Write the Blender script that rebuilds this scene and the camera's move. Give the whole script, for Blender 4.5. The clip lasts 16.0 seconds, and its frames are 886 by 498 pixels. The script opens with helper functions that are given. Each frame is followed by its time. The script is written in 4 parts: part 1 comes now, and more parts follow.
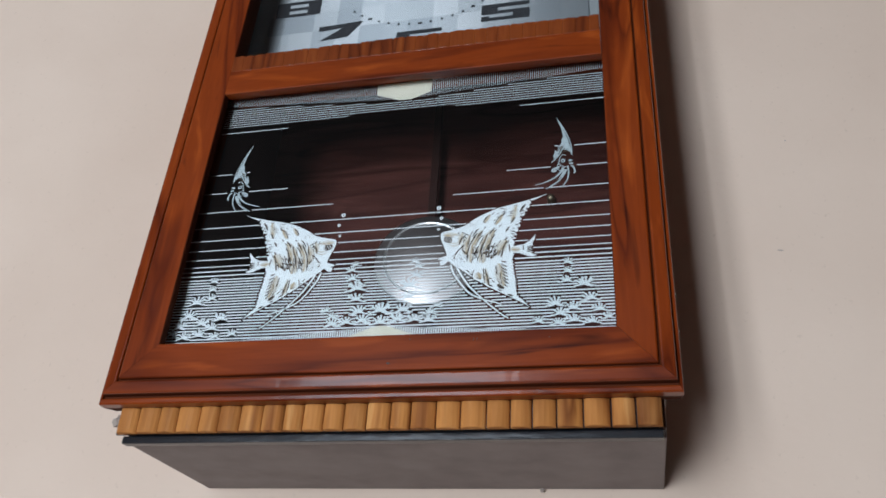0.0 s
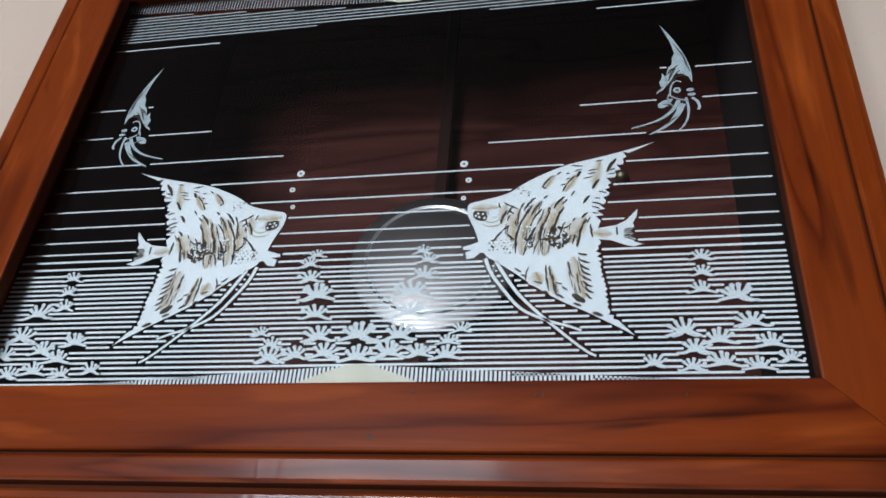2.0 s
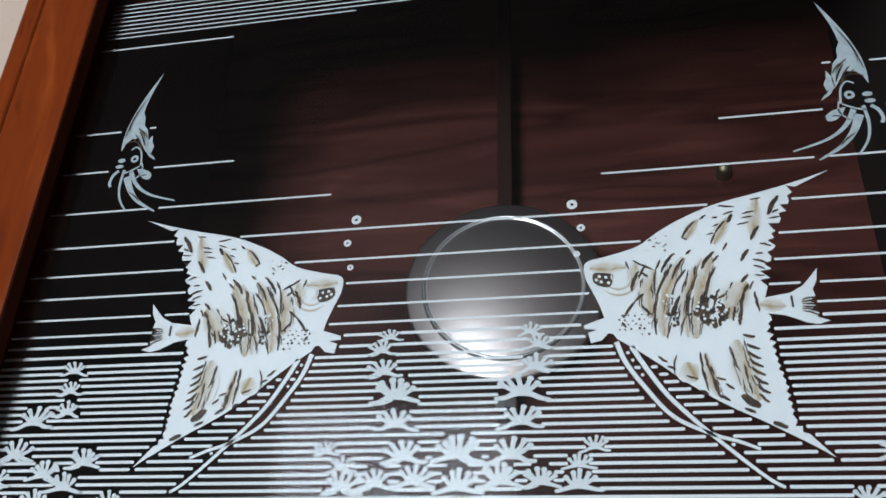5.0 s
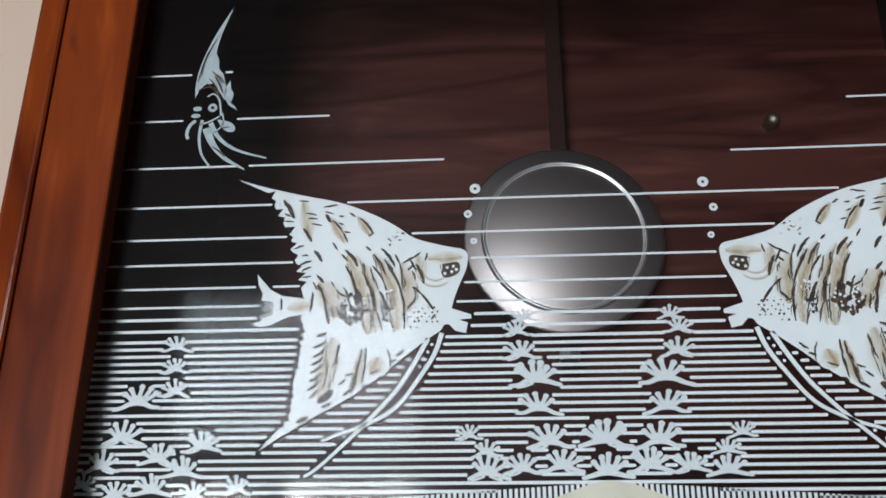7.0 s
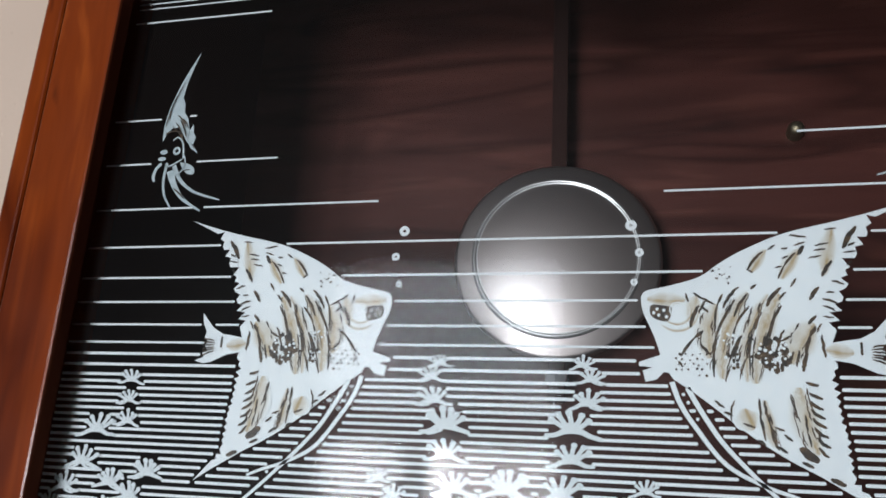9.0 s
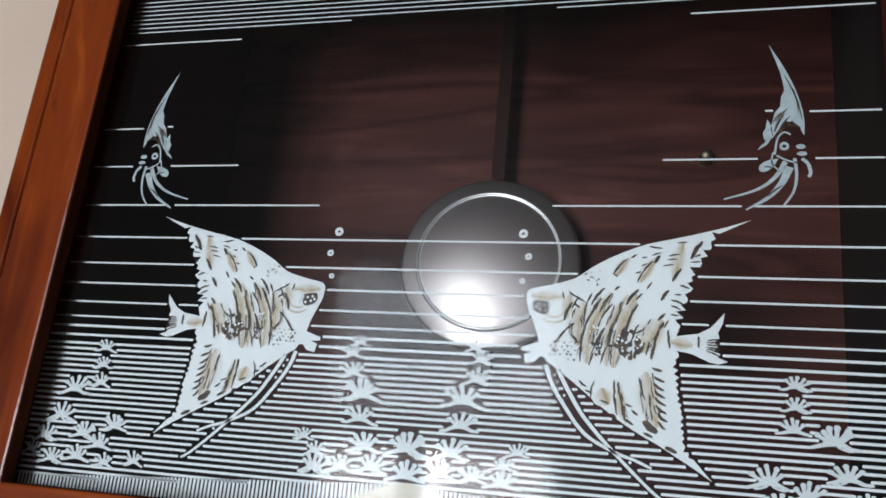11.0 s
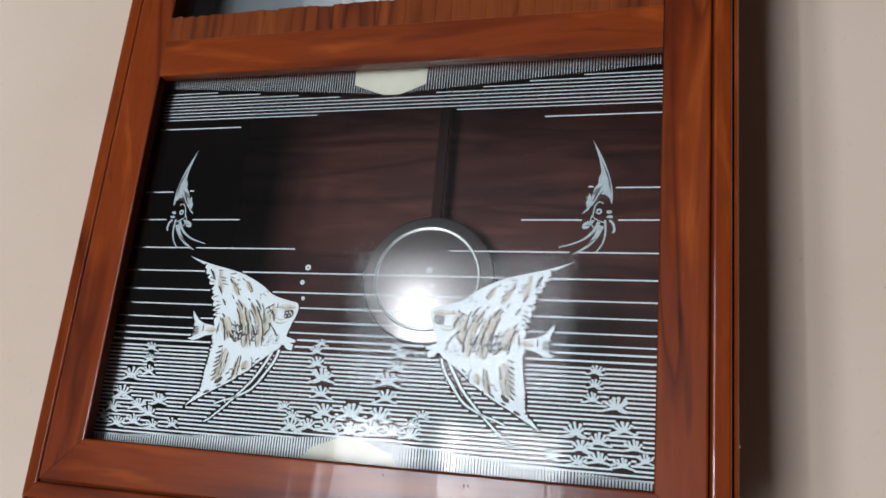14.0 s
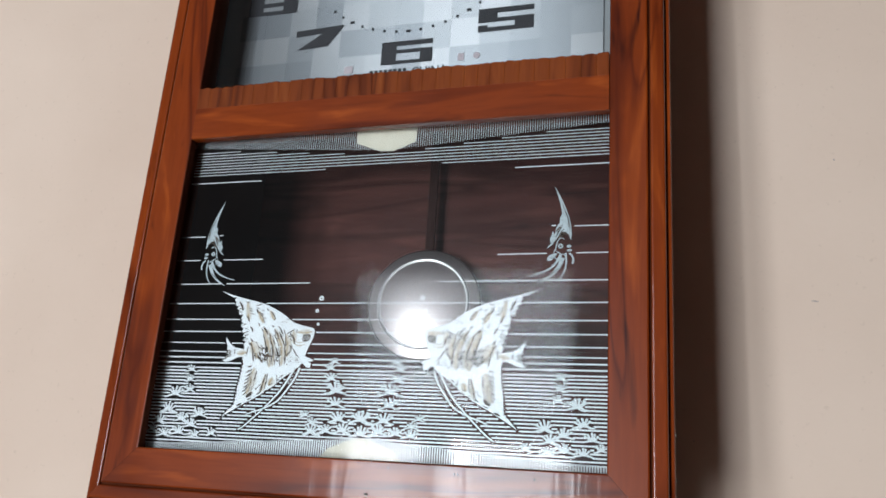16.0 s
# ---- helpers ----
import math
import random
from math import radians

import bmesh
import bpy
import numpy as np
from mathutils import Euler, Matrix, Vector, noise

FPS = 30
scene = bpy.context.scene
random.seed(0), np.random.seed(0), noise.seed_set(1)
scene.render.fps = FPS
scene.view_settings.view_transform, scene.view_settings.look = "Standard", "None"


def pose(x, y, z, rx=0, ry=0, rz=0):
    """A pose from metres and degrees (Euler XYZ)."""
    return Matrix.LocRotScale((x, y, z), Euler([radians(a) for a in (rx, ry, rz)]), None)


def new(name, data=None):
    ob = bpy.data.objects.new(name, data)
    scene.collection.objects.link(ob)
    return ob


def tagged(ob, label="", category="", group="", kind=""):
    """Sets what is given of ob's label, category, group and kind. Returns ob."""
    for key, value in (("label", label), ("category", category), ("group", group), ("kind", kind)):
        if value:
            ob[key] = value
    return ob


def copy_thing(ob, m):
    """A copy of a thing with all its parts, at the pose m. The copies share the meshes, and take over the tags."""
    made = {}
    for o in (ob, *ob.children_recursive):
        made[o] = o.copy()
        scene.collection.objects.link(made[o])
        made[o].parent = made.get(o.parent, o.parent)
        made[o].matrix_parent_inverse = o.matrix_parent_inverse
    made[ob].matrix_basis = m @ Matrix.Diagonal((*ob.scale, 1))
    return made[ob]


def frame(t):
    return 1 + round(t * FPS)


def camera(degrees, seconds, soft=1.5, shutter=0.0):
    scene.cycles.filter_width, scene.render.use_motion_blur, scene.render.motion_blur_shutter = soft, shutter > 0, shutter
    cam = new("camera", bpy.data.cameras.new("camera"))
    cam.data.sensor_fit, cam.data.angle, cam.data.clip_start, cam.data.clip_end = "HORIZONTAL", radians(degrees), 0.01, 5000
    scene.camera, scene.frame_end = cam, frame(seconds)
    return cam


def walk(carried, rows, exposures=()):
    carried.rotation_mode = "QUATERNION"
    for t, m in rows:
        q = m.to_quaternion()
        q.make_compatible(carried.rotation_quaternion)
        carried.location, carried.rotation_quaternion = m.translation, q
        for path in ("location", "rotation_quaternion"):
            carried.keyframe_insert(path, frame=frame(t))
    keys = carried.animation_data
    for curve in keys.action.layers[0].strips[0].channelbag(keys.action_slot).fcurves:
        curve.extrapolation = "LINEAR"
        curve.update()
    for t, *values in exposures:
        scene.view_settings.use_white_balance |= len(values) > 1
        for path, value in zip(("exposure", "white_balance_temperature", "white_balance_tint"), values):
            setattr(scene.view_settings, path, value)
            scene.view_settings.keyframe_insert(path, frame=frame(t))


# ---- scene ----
from mathutils.geometry import delaunay_2d_cdt

# All places below are given from the middle of the printed glass; LIFT carries them to room height.
LIFT = 1.80
cam = camera(56.7, 16.0, soft=1.7)
PATH = [
    (0.0, 0.1355, -0.4005, -0.2691, 119.80, -3.13, 12.42),
    (0.5, 0.1236, -0.3507, -0.2466, 119.49, -2.84, 12.97),
    (1.0, 0.1093, -0.2908, -0.2155, 119.83, -3.12, 12.96),
    (1.5, 0.0837, -0.2491, -0.1988, 121.51, -3.18, 11.18),
    (2.0, 0.0746, -0.2220, -0.1835, 122.40, -3.83, 10.20),
    (2.5, 0.0680, -0.2025, -0.1666, 121.53, -3.63, 11.22),
    (3.0, 0.0514, -0.1776, -0.1491, 121.34, -2.71, 11.16),
    (3.5, 0.0438, -0.1777, -0.1304, 120.25, -2.00, 11.55),
    (3.7, 0.0468, -0.1789, -0.1257, 120.64, -2.18, 12.28),
    (5.8, 0.0109, -0.1996, -0.1020, 111.72, -0.74, 7.16),
    (6.0, 0.0017, -0.1999, -0.0966, 110.58, 0.04, 5.22),
    (6.5, -0.0187, -0.2023, -0.0901, 108.72, 0.23, 4.60),
    (7.0, -0.0249, -0.2040, -0.0898, 108.50, 0.27, 3.96),
    (7.5, -0.0211, -0.2047, -0.0887, 108.19, -0.68, 4.55),
    (8.0, -0.0041, -0.2047, -0.0821, 107.14, -1.57, 8.00),
    (8.5, 0.0160, -0.2022, -0.0776, 106.66, -2.53, 11.73),
    (9.0, 0.0362, -0.2035, -0.0693, 105.77, -2.96, 14.33),
    (9.5, 0.0561, -0.2044, -0.0715, 106.52, -4.22, 16.00),
    (11.8, 0.0942, -0.2451, -0.0820, 106.00, -5.68, 13.87),
    (12.0, 0.1042, -0.2449, -0.0804, 105.81, -6.32, 15.54),
    (12.5, 0.1121, -0.2642, -0.0769, 104.65, -6.07, 15.79),
    (13.0, 0.1225, -0.2878, -0.0764, 104.40, -5.70, 15.89),
    (13.5, 0.1325, -0.3144, -0.0844, 104.65, -5.52, 16.02),
    (14.0, 0.1429, -0.3419, -0.0872, 104.52, -5.00, 16.16),
    (14.5, 0.1470, -0.3605, -0.0975, 104.97, -4.88, 15.68),
    (15.0, 0.1642, -0.3769, -0.1096, 105.89, -4.63, 15.90),
    (15.5, 0.1750, -0.3964, -0.1110, 105.67, -3.83, 16.64),
    (16.0, 0.1722, -0.4116, -0.0986, 105.70, -3.51, 16.86),
]
walk(cam, [(t, pose(x, y, z + LIFT, rx, ry, rz)) for t, x, y, z, rx, ry, rz in PATH],
     exposures=[(0.0, -0.34, 6050, 12), (1.5, -0.38, 6150, 13), (3.5, -0.42, 5900, 10), (6.0, -0.53, 6450, 14),
                (9.0, -0.54, 6450, 14), (12.5, -0.58, 6350, 13), (14.5, -0.36, 6350, 13), (16.0, -0.24, 6350, 13)])

# ---- light ----
world = bpy.data.worlds.new("world")
scene.world = world
world.use_nodes = True
sky = world.node_tree.nodes.new("ShaderNodeTexSky")
sky.sky_type, sky.sun_disc = "NISHITA", False
sky.sun_elevation, sky.sun_rotation = radians(40), radians(30)
world.node_tree.links.new(sky.outputs[0], world.node_tree.nodes["Background"].inputs[0])
world.node_tree.nodes["Background"].inputs[1].default_value = 0.1

# curtained window opposite the clock: two panels, a dark mullion and a bright gap beside it
WIN_X0, WIN_X1, WIN_Z0, WIN_Z1, FAR_Y = -1.32, -0.34, 0.45, 1.86, -3.0
MULLION_X0, MULLION_X1, GAP_X1 = -0.955, -0.835, -0.795
FAN_Z0, FAN_Z1 = 2.00, 2.60      # curtained upper light of the same window


def area_lamp(name, x, y, z, rx, rz, sx, sz, power, colour):
    data = bpy.data.lights.new(name, "AREA")
    data.shape, data.size, data.size_y, data.energy, data.color = "RECTANGLE", sx, sz, power, colour
    lamp = new(name, data)
    lamp.matrix_world = pose(x, y, z, rx, 0, rz)
    return lamp


for x0, x1, power in ((WIN_X0, MULLION_X0, 45), (MULLION_X1, GAP_X1, 20), (GAP_X1, WIN_X1, 55)):
    area_lamp("window_daylight", (x0 + x1) / 2, FAR_Y - 0.06, (WIN_Z0 + WIN_Z1) / 2, 90, 0, x1 - x0, WIN_Z1 - WIN_Z0, power, (0.93, 0.97, 1.0))
area_lamp("upper_window_daylight", (WIN_X0 + WIN_X1) / 2, FAR_Y - 0.06, (FAN_Z0 + FAN_Z1) / 2, 90, 0,
          WIN_X1 - WIN_X0, FAN_Z1 - FAN_Z0, 16, (0.86, 0.95, 1.0))


# ---- materials ----
def material(name, base=(0.5, 0.5, 0.5), rough=0.5, metal=0.0, coat=0.0):
    m = bpy.data.materials.new(name)
    m.use_nodes = True
    b = m.node_tree.nodes["Principled BSDF"]
    b.inputs["Base Color"].default_value = (*base, 1)
    b.inputs["Roughness"].default_value = rough
    b.inputs["Metallic"].default_value = metal
    b.inputs["Coat Weight"].default_value = coat
    b.inputs["Coat Roughness"].default_value = 0.12
    return m


def add(m, kind, **values):
    n = m.node_tree.nodes.new(kind)
    for key, value in values.items():
        n.inputs[key.replace("_", " ")].default_value = value
    return n


def join(m, a, b):
    m.node_tree.links.new(a, b)


def coords(m, scale, turn=(0, 0, 0), source="Object"):
    c = m.node_tree.nodes.new("ShaderNodeTexCoord")
    mp = add(m, "ShaderNodeMapping", Scale=scale, Rotation=turn)
    join(m, c.outputs[source], mp.inputs["Vector"])
    return mp.outputs[0]


def ramp(m, factor, stops):
    r = m.node_tree.nodes.new("ShaderNodeValToRGB")
    e = r.color_ramp.elements
    while len(e) < len(stops):
        e.new(0.5)
    for el, (p, c) in zip(e, stops):
        el.position, el.color = p, (*c, 1)
    join(m, factor, r.inputs[0])
    return r.outputs[0]


def mixed(m, mode, factor, a, b):
    n = m.node_tree.nodes.new("ShaderNodeMix")
    n.data_type, n.blend_type = "RGBA", mode
    for value, sock in ((factor, n.inputs[0]), (a, n.inputs[6]), (b, n.inputs[7])):
        if isinstance(value, (int, float)):
            sock.default_value = value
        elif isinstance(value, tuple):
            sock.default_value = (*value, 1)
        else:
            join(m, value, sock)
    return n.outputs[2]


def bump(m, height, strength, distance):
    n = add(m, "ShaderNodeBump", Strength=strength, Distance=distance)
    join(m, height, n.inputs["Height"])
    join(m, n.outputs[0], m.node_tree.nodes["Principled BSDF"].inputs["Normal"])


def base_of(m, colour):
    join(m, colour, m.node_tree.nodes["Principled BSDF"].inputs["Base Color"])


def noise_tex(m, vector, scale, detail=4, distortion=0.0):
    n = add(m, "ShaderNodeTexNoise", Scale=scale, Detail=detail, Distortion=distortion)
    join(m, vector, n.inputs["Vector"])
    return n.outputs[0]


def wood(name, along, dark, mid, light, rough=0.34, coat=0.5):
    """Varnished wood; along: 0 grain on x, 2 grain on z."""
    m = material(name, mid, rough, 0, coat)
    m.node_tree.nodes["Principled BSDF"].inputs["Specular IOR Level"].default_value = 0.15
    m.node_tree.nodes["Principled BSDF"].inputs["Coat Roughness"].default_value = 0.12
    stretch = [1.0, 1.0, 1.0]
    stretch[along] = 0.09
    broad = [1.0, 1.0, 1.0]
    broad[along] = 0.16
    fine = noise_tex(m, coords(m, stretch), 420, 5, 0.6)
    bands = noise_tex(m, coords(m, broad, (0.0, 0.09, 0.0)), 46, 2.5, 2.4)
    c1 = ramp(m, bands, ((0.25, dark), (0.37, mid), (0.55, mid), (0.74, light)))
    sweep = [1.0, 1.0, 1.0]
    sweep[along] = 0.13
    figure = noise_tex(m, coords(m, sweep, (0.0, 0.10, 0.0)), 34, 2.0, 1.0)
    streak = ramp(m, figure, ((0.30, (1, 1, 1)), (0.40, (0.80, 0.74, 0.7)), (0.435, (0.42, 0.32, 0.27)), (0.46, (0.62, 0.54, 0.5)), (0.54, (1, 1, 1))))
    c1 = mixed(m, "MULTIPLY", 0.95, c1, streak)
    c2 = ramp(m, fine, ((0.30, (0.62, 0.55, 0.5)), (0.60, (1, 1, 1))))
    base_of(m, mixed(m, "MULTIPLY", 0.4, c1, c2))
    wear = noise_tex(m, coords(m, (1, 1, 1)), 55, 4)
    r = add(m, "ShaderNodeMapRange", To_Min=rough - 0.08, To_Max=rough + 0.14)
    join(m, wear, r.inputs["Value"])
    join(m, r.outputs[0], m.node_tree.nodes["Principled BSDF"].inputs["Roughness"])
    bump(m, fine, 0.06, 0.0006)
    runs = [1.0, 1.0, 1.0]
    runs[2 - along] = 0.12     # varnish runs and brush marks across the grain
    b = add(m, "ShaderNodeBump", Strength=0.16, Distance=0.0012)
    join(m, noise_tex(m, coords(m, runs), 95, 2, 0.4), b.inputs["Height"])
    join(m, b.outputs[0], m.node_tree.nodes["Principled BSDF"].inputs["Coat Normal"])
    return m


RED = ((0.045, 0.006, 0.001), (0.212, 0.035, 0.0035), (0.33, 0.066, 0.008))
WOOD_X = wood("varnished_wood_across", 0, *RED)
WOOD_Z = wood("varnished_wood_upright", 2, *RED)
RIB_RED = wood("ribbed_red_wood", 2, (0.13, 0.024, 0.004), (0.205, 0.046, 0.008), (0.27, 0.070, 0.013), 0.5, 0.1)
RIB_PALE = wood("ribbed_pale_wood", 2, (0.30, 0.105, 0.022), (0.54, 0.235, 0.062), (0.68, 0.35, 0.115), 0.6, 0.04)
for rib_wood, low in ((RIB_RED, 0.88), (RIB_PALE, 0.70)):
    node = rib_wood.node_tree.nodes["Principled BSDF"].inputs["Base Color"].links[0].from_socket
    piece = rib_wood.node_tree.nodes.new("ShaderNodeObjectInfo")
    shade = ramp(rib_wood, piece.outputs["Random"], ((0.0, (low, low * 0.94, low * 0.88)), (0.6, (0.96, 0.94, 0.92)), (1.0, (1, 1, 1))))
    base_of(rib_wood, mixed(rib_wood, "MULTIPLY", 1.0, node, shade))
BACK_WOOD = wood("back_board_wood", 0, (0.034, 0.010, 0.008), (0.072, 0.021, 0.016), (0.104, 0.034, 0.025), 0.5, 0.1)
DARK_WOOD = wood("case_wood", 2, (0.02, 0.008, 0.004), (0.055, 0.018, 0.008), (0.09, 0.03, 0.012), 0.5, 0.1)
GRIME_AND_EDGE = material("groove_grime_and_dark_edge", (0.075, 0.018, 0.006), 0.8)
GRIME_AND_EDGE.node_tree.nodes["Principled BSDF"].inputs["Specular IOR Level"].default_value = 0.1
# near-black, for the case's inner faces and the glazing bead
LINING = material("near_black_lining", (0.014, 0.009, 0.008), 0.7)
BLACK_EDGE = material("black_lacquer_edge", (0.010, 0.011, 0.014), 0.24, 0, 0.0)
BLACK_EDGE.node_tree.nodes["Principled BSDF"].inputs["Specular IOR Level"].default_value = 0.5
bump(BLACK_EDGE, noise_tex(BLACK_EDGE, coords(BLACK_EDGE, (0.2, 1, 1)), 160, 3), 0.35, 0.001)

PANEL = material("grey_bottom_board", (0.16, 0.14, 0.135), 0.75)
base_of(PANEL, ramp(PANEL, noise_tex(PANEL, coords(PANEL, (1, 1, 1)), 40, 6), ((0.3, (0.185, 0.155, 0.15)), (0.7, (0.25, 0.215, 0.205)))))
bump(PANEL, noise_tex(PANEL, coords(PANEL, (1, 1, 1)), 900, 2), 0.1, 0.0004)

PAINT = material("pink_cream_wall_paint", (0.76, 0.66, 0.58), 0.75)
blotch = noise_tex(PAINT, coords(PAINT, (1, 1, 1)), 4.5, 4)
speck = noise_tex(PAINT, coords(PAINT, (1, 1, 1)), 260, 3)
pc = ramp(PAINT, blotch, ((0.3, (0.637, 0.510, 0.407)), (0.7, (0.707, 0.581, 0.472))))
base_of(PAINT, mixed(PAINT, "MULTIPLY", 0.5, pc, ramp(PAINT, speck, ((0.22, (0.80, 0.78, 0.76)), (0.34, (1, 1, 1))))))
bump(PAINT, noise_tex(PAINT, coords(PAINT, (1, 1, 1)), 120, 5), 0.12, 0.002)

ROOM = material("brown_room_paint", (0.095, 0.044, 0.028), 0.85)
FAR_PAINT = material("far_wall_paint", (0.20, 0.18, 0.17), 0.85)
DARK_CEILING = material("dark_ceiling_boards", (0.075, 0.045, 0.033), 0.8)
FLOOR = material("floor_tiles", (0.34, 0.30, 0.26), 0.5)
base_of(FLOOR, ramp(FLOOR, noise_tex(FLOOR, coords(FLOOR, (1, 1, 1)), 8, 5), ((0.3, (0.11, 0.09, 0.075)), (0.7, (0.16, 0.135, 0.11)))))
CRUMB = material("plaster_crumb", (0.33, 0.28, 0.24), 0.95)
SMUDGE = material("wall_scuff", (0.45, 0.38, 0.34), 0.9)

INK = material("white_print", (0.77, 0.81, 0.83), 0.5)
base_of(INK, ramp(INK, noise_tex(INK, coords(INK, (1, 1, 1)), 300, 3), ((0.3, (0.74, 0.79, 0.825)), (0.7, (0.80, 0.835, 0.855)))))
PALE_INK = material("pale_blue_grey_print", (0.57, 0.63, 0.66), 0.5)
base_of(PALE_INK, ramp(PALE_INK, noise_tex(PALE_INK, coords(PALE_INK, (1, 1, 1)), 220, 3), ((0.3, (0.62, 0.675, 0.705)), (0.7, (0.70, 0.745, 0.77)))))
SMALL_INK = material("blue_grey_print", (0.42, 0.50, 0.53), 0.5)
base_of(SMALL_INK, ramp(SMALL_INK, noise_tex(SMALL_INK, coords(SMALL_INK, (1, 1, 1)), 420, 4), ((0.3, (0.36, 0.44, 0.47)), (0.7, (0.52, 0.59, 0.62)))))
CREAM = material("cream_print", (0.66, 0.60, 0.44), 0.55)
base_of(CREAM, ramp(CREAM, noise_tex(CREAM, coords(CREAM, (1, 1, 1)), 120, 3), ((0.3, (0.62, 0.59, 0.48)), (0.7, (0.72, 0.69, 0.58)))))
MARK = material("dark_brown_print", (0.030, 0.018, 0.010), 0.5)
base_of(MARK, ramp(MARK, noise_tex(MARK, coords(MARK, (1, 1, 1)), 500, 2), ((0.4, (0.018, 0.012, 0.008)), (0.7, (0.10, 0.055, 0.022)))))

# airbrushed tan: strongest on the middle of each brush stroke, broken by grain
TAN = material("airbrushed_tan_print", (0.4, 0.28, 0.12), 0.5)
uv = TAN.node_tree.nodes.new("ShaderNodeUVMap")
sep = TAN.node_tree.nodes.new("ShaderNodeSeparateXYZ")
join(TAN, uv.outputs[0], sep.inputs[0])
tan_fall = ramp(TAN, sep.outputs[0], ((0.0, (0, 0, 0)), (0.30, (0.45, 0.45, 0.45)), (0.48, (0.6, 0.6, 0.6)), (0.60, (0.95, 0.95, 0.95)), (0.78, (0.6, 0.6, 0.6)), (1.0, (0, 0, 0))))
tan_grain = ramp(TAN, noise_tex(TAN, coords(TAN, (1, 1, 0.5)), 420, 4), ((0.32, (0.55, 0.55, 0.55)), (0.6, (1, 1, 1))))
tan_mix = mixed(TAN, "MULTIPLY", 1.0, tan_fall, tan_grain)
base_of(TAN, mixed(TAN, "MIX", tan_mix, (0.77, 0.815, 0.84), (0.37, 0.245, 0.085)))

GLASS = bpy.data.materials.new("clear_glass")
GLASS.use_nodes = True
gt = GLASS.node_tree
gt.nodes.clear()
g_out, g_mix = gt.nodes.new("ShaderNodeOutputMaterial"), gt.nodes.new("ShaderNodeMixShader")
g_clear, g_gloss, g_fres = gt.nodes.new("ShaderNodeBsdfTransparent"), gt.nodes.new("ShaderNodeBsdfGlossy"), gt.nodes.new("ShaderNodeFresnel")
g_clear.inputs[0].default_value = (0.95, 0.97, 0.97, 1)
g_gloss.inputs["Roughness"].default_value = 0.07
g_fres.inputs[0].default_value = 1.44
gt.links.new(g_fres.outputs[0], g_mix.inputs[0])
gt.links.new(g_clear.outputs[0], g_mix.inputs[1])
g_haze, g_both = gt.nodes.new("ShaderNodeBsdfGlossy"), gt.nodes.new("ShaderNodeMixShader")     # a second, rougher lobe blurs part of what it mirrors into a haze
g_haze.inputs["Roughness"].default_value = 0.36
g_both.inputs[0].default_value = 0.22
gt.links.new(g_gloss.outputs[0], g_both.inputs[1])
gt.links.new(g_haze.outputs[0], g_both.inputs[2])
gt.links.new(g_both.outputs[0], g_mix.inputs[2])
gt.links.new(g_mix.outputs[0], g_out.inputs[0])
CLEAR = bpy.data.materials.new("glass_edge")
CLEAR.use_nodes = True
CLEAR.node_tree.nodes.clear()
c_out, c_clear = CLEAR.node_tree.nodes.new("ShaderNodeOutputMaterial"), CLEAR.node_tree.nodes.new("ShaderNodeBsdfTransparent")
c_clear.inputs[0].default_value = (0.96, 0.98, 0.97, 1)
CLEAR.node_tree.links.new(c_clear.outputs[0], c_out.inputs[0])

CHROME = material("polished_pendulum_metal", (0.53, 0.475, 0.465), 0.41, 1.0, 1.0)
CHROME.node_tree.nodes["Principled BSDF"].inputs["Coat Roughness"].default_value = 0.21
bump(CHROME, noise_tex(CHROME, coords(CHROME, (1, 1, 0.05)), 600, 3), 0.03, 0.0004)
RING = material("polished_ring_metal", (0.86, 0.86, 0.86), 0.36, 0.9)
ROD = material("dark_rod_wood", (0.024, 0.010, 0.008), 0.8)
ROD.node_tree.nodes["Principled BSDF"].inputs["Specular IOR Level"].default_value = 0.1
BRASS = material("tarnished_brass", (0.26, 0.22, 0.15), 0.5, 1.0)

SILVER = material("brushed_silver_dial", (0.50, 0.53, 0.55), 0.42, 0.7)
SILVER.node_tree.nodes["Principled BSDF"].inputs["Anisotropic"].default_value = 0.95
brush = SILVER.node_tree.nodes.new("ShaderNodeTangent")     # brushed sideways: lights spread upright on it
brush.direction_type, brush.axis = "RADIAL", "X"
join(SILVER, brush.outputs[0], SILVER.node_tree.nodes["Principled BSDF"].inputs["Tangent"])
info = SILVER.node_tree.nodes.new("ShaderNodeObjectInfo")
base_of(SILVER, ramp(SILVER, info.outputs["Random"], ((0.0, (0.20, 0.22, 0.24)), (0.5, (0.27, 0.29, 0.305)), (1.0, (0.34, 0.355, 0.37)))))
DIAL_GREY = material("grey_dial_backing", (0.26, 0.28, 0.29), 0.6)
NUMERAL = material("charcoal_numeral_paint", (0.025, 0.027, 0.032), 0.45)
PINKISH = material("faded_pink_print", (0.50, 0.44, 0.47), 0.6)


# ---- mesh helpers ----
def finish(name, bm, mat, parent=None, label="", smooth=False):
    me = bpy.data.meshes.new(name)
    bm.normal_update()
    bm.to_mesh(me)
    bm.free()
    me.materials.append(mat)
    if smooth:
        for p in me.polygons:
            p.use_smooth = True
    ob = new(name, me)
    if parent:
        ob.parent = parent
    if label:
        ob["label"] = label
    return ob


part = finish


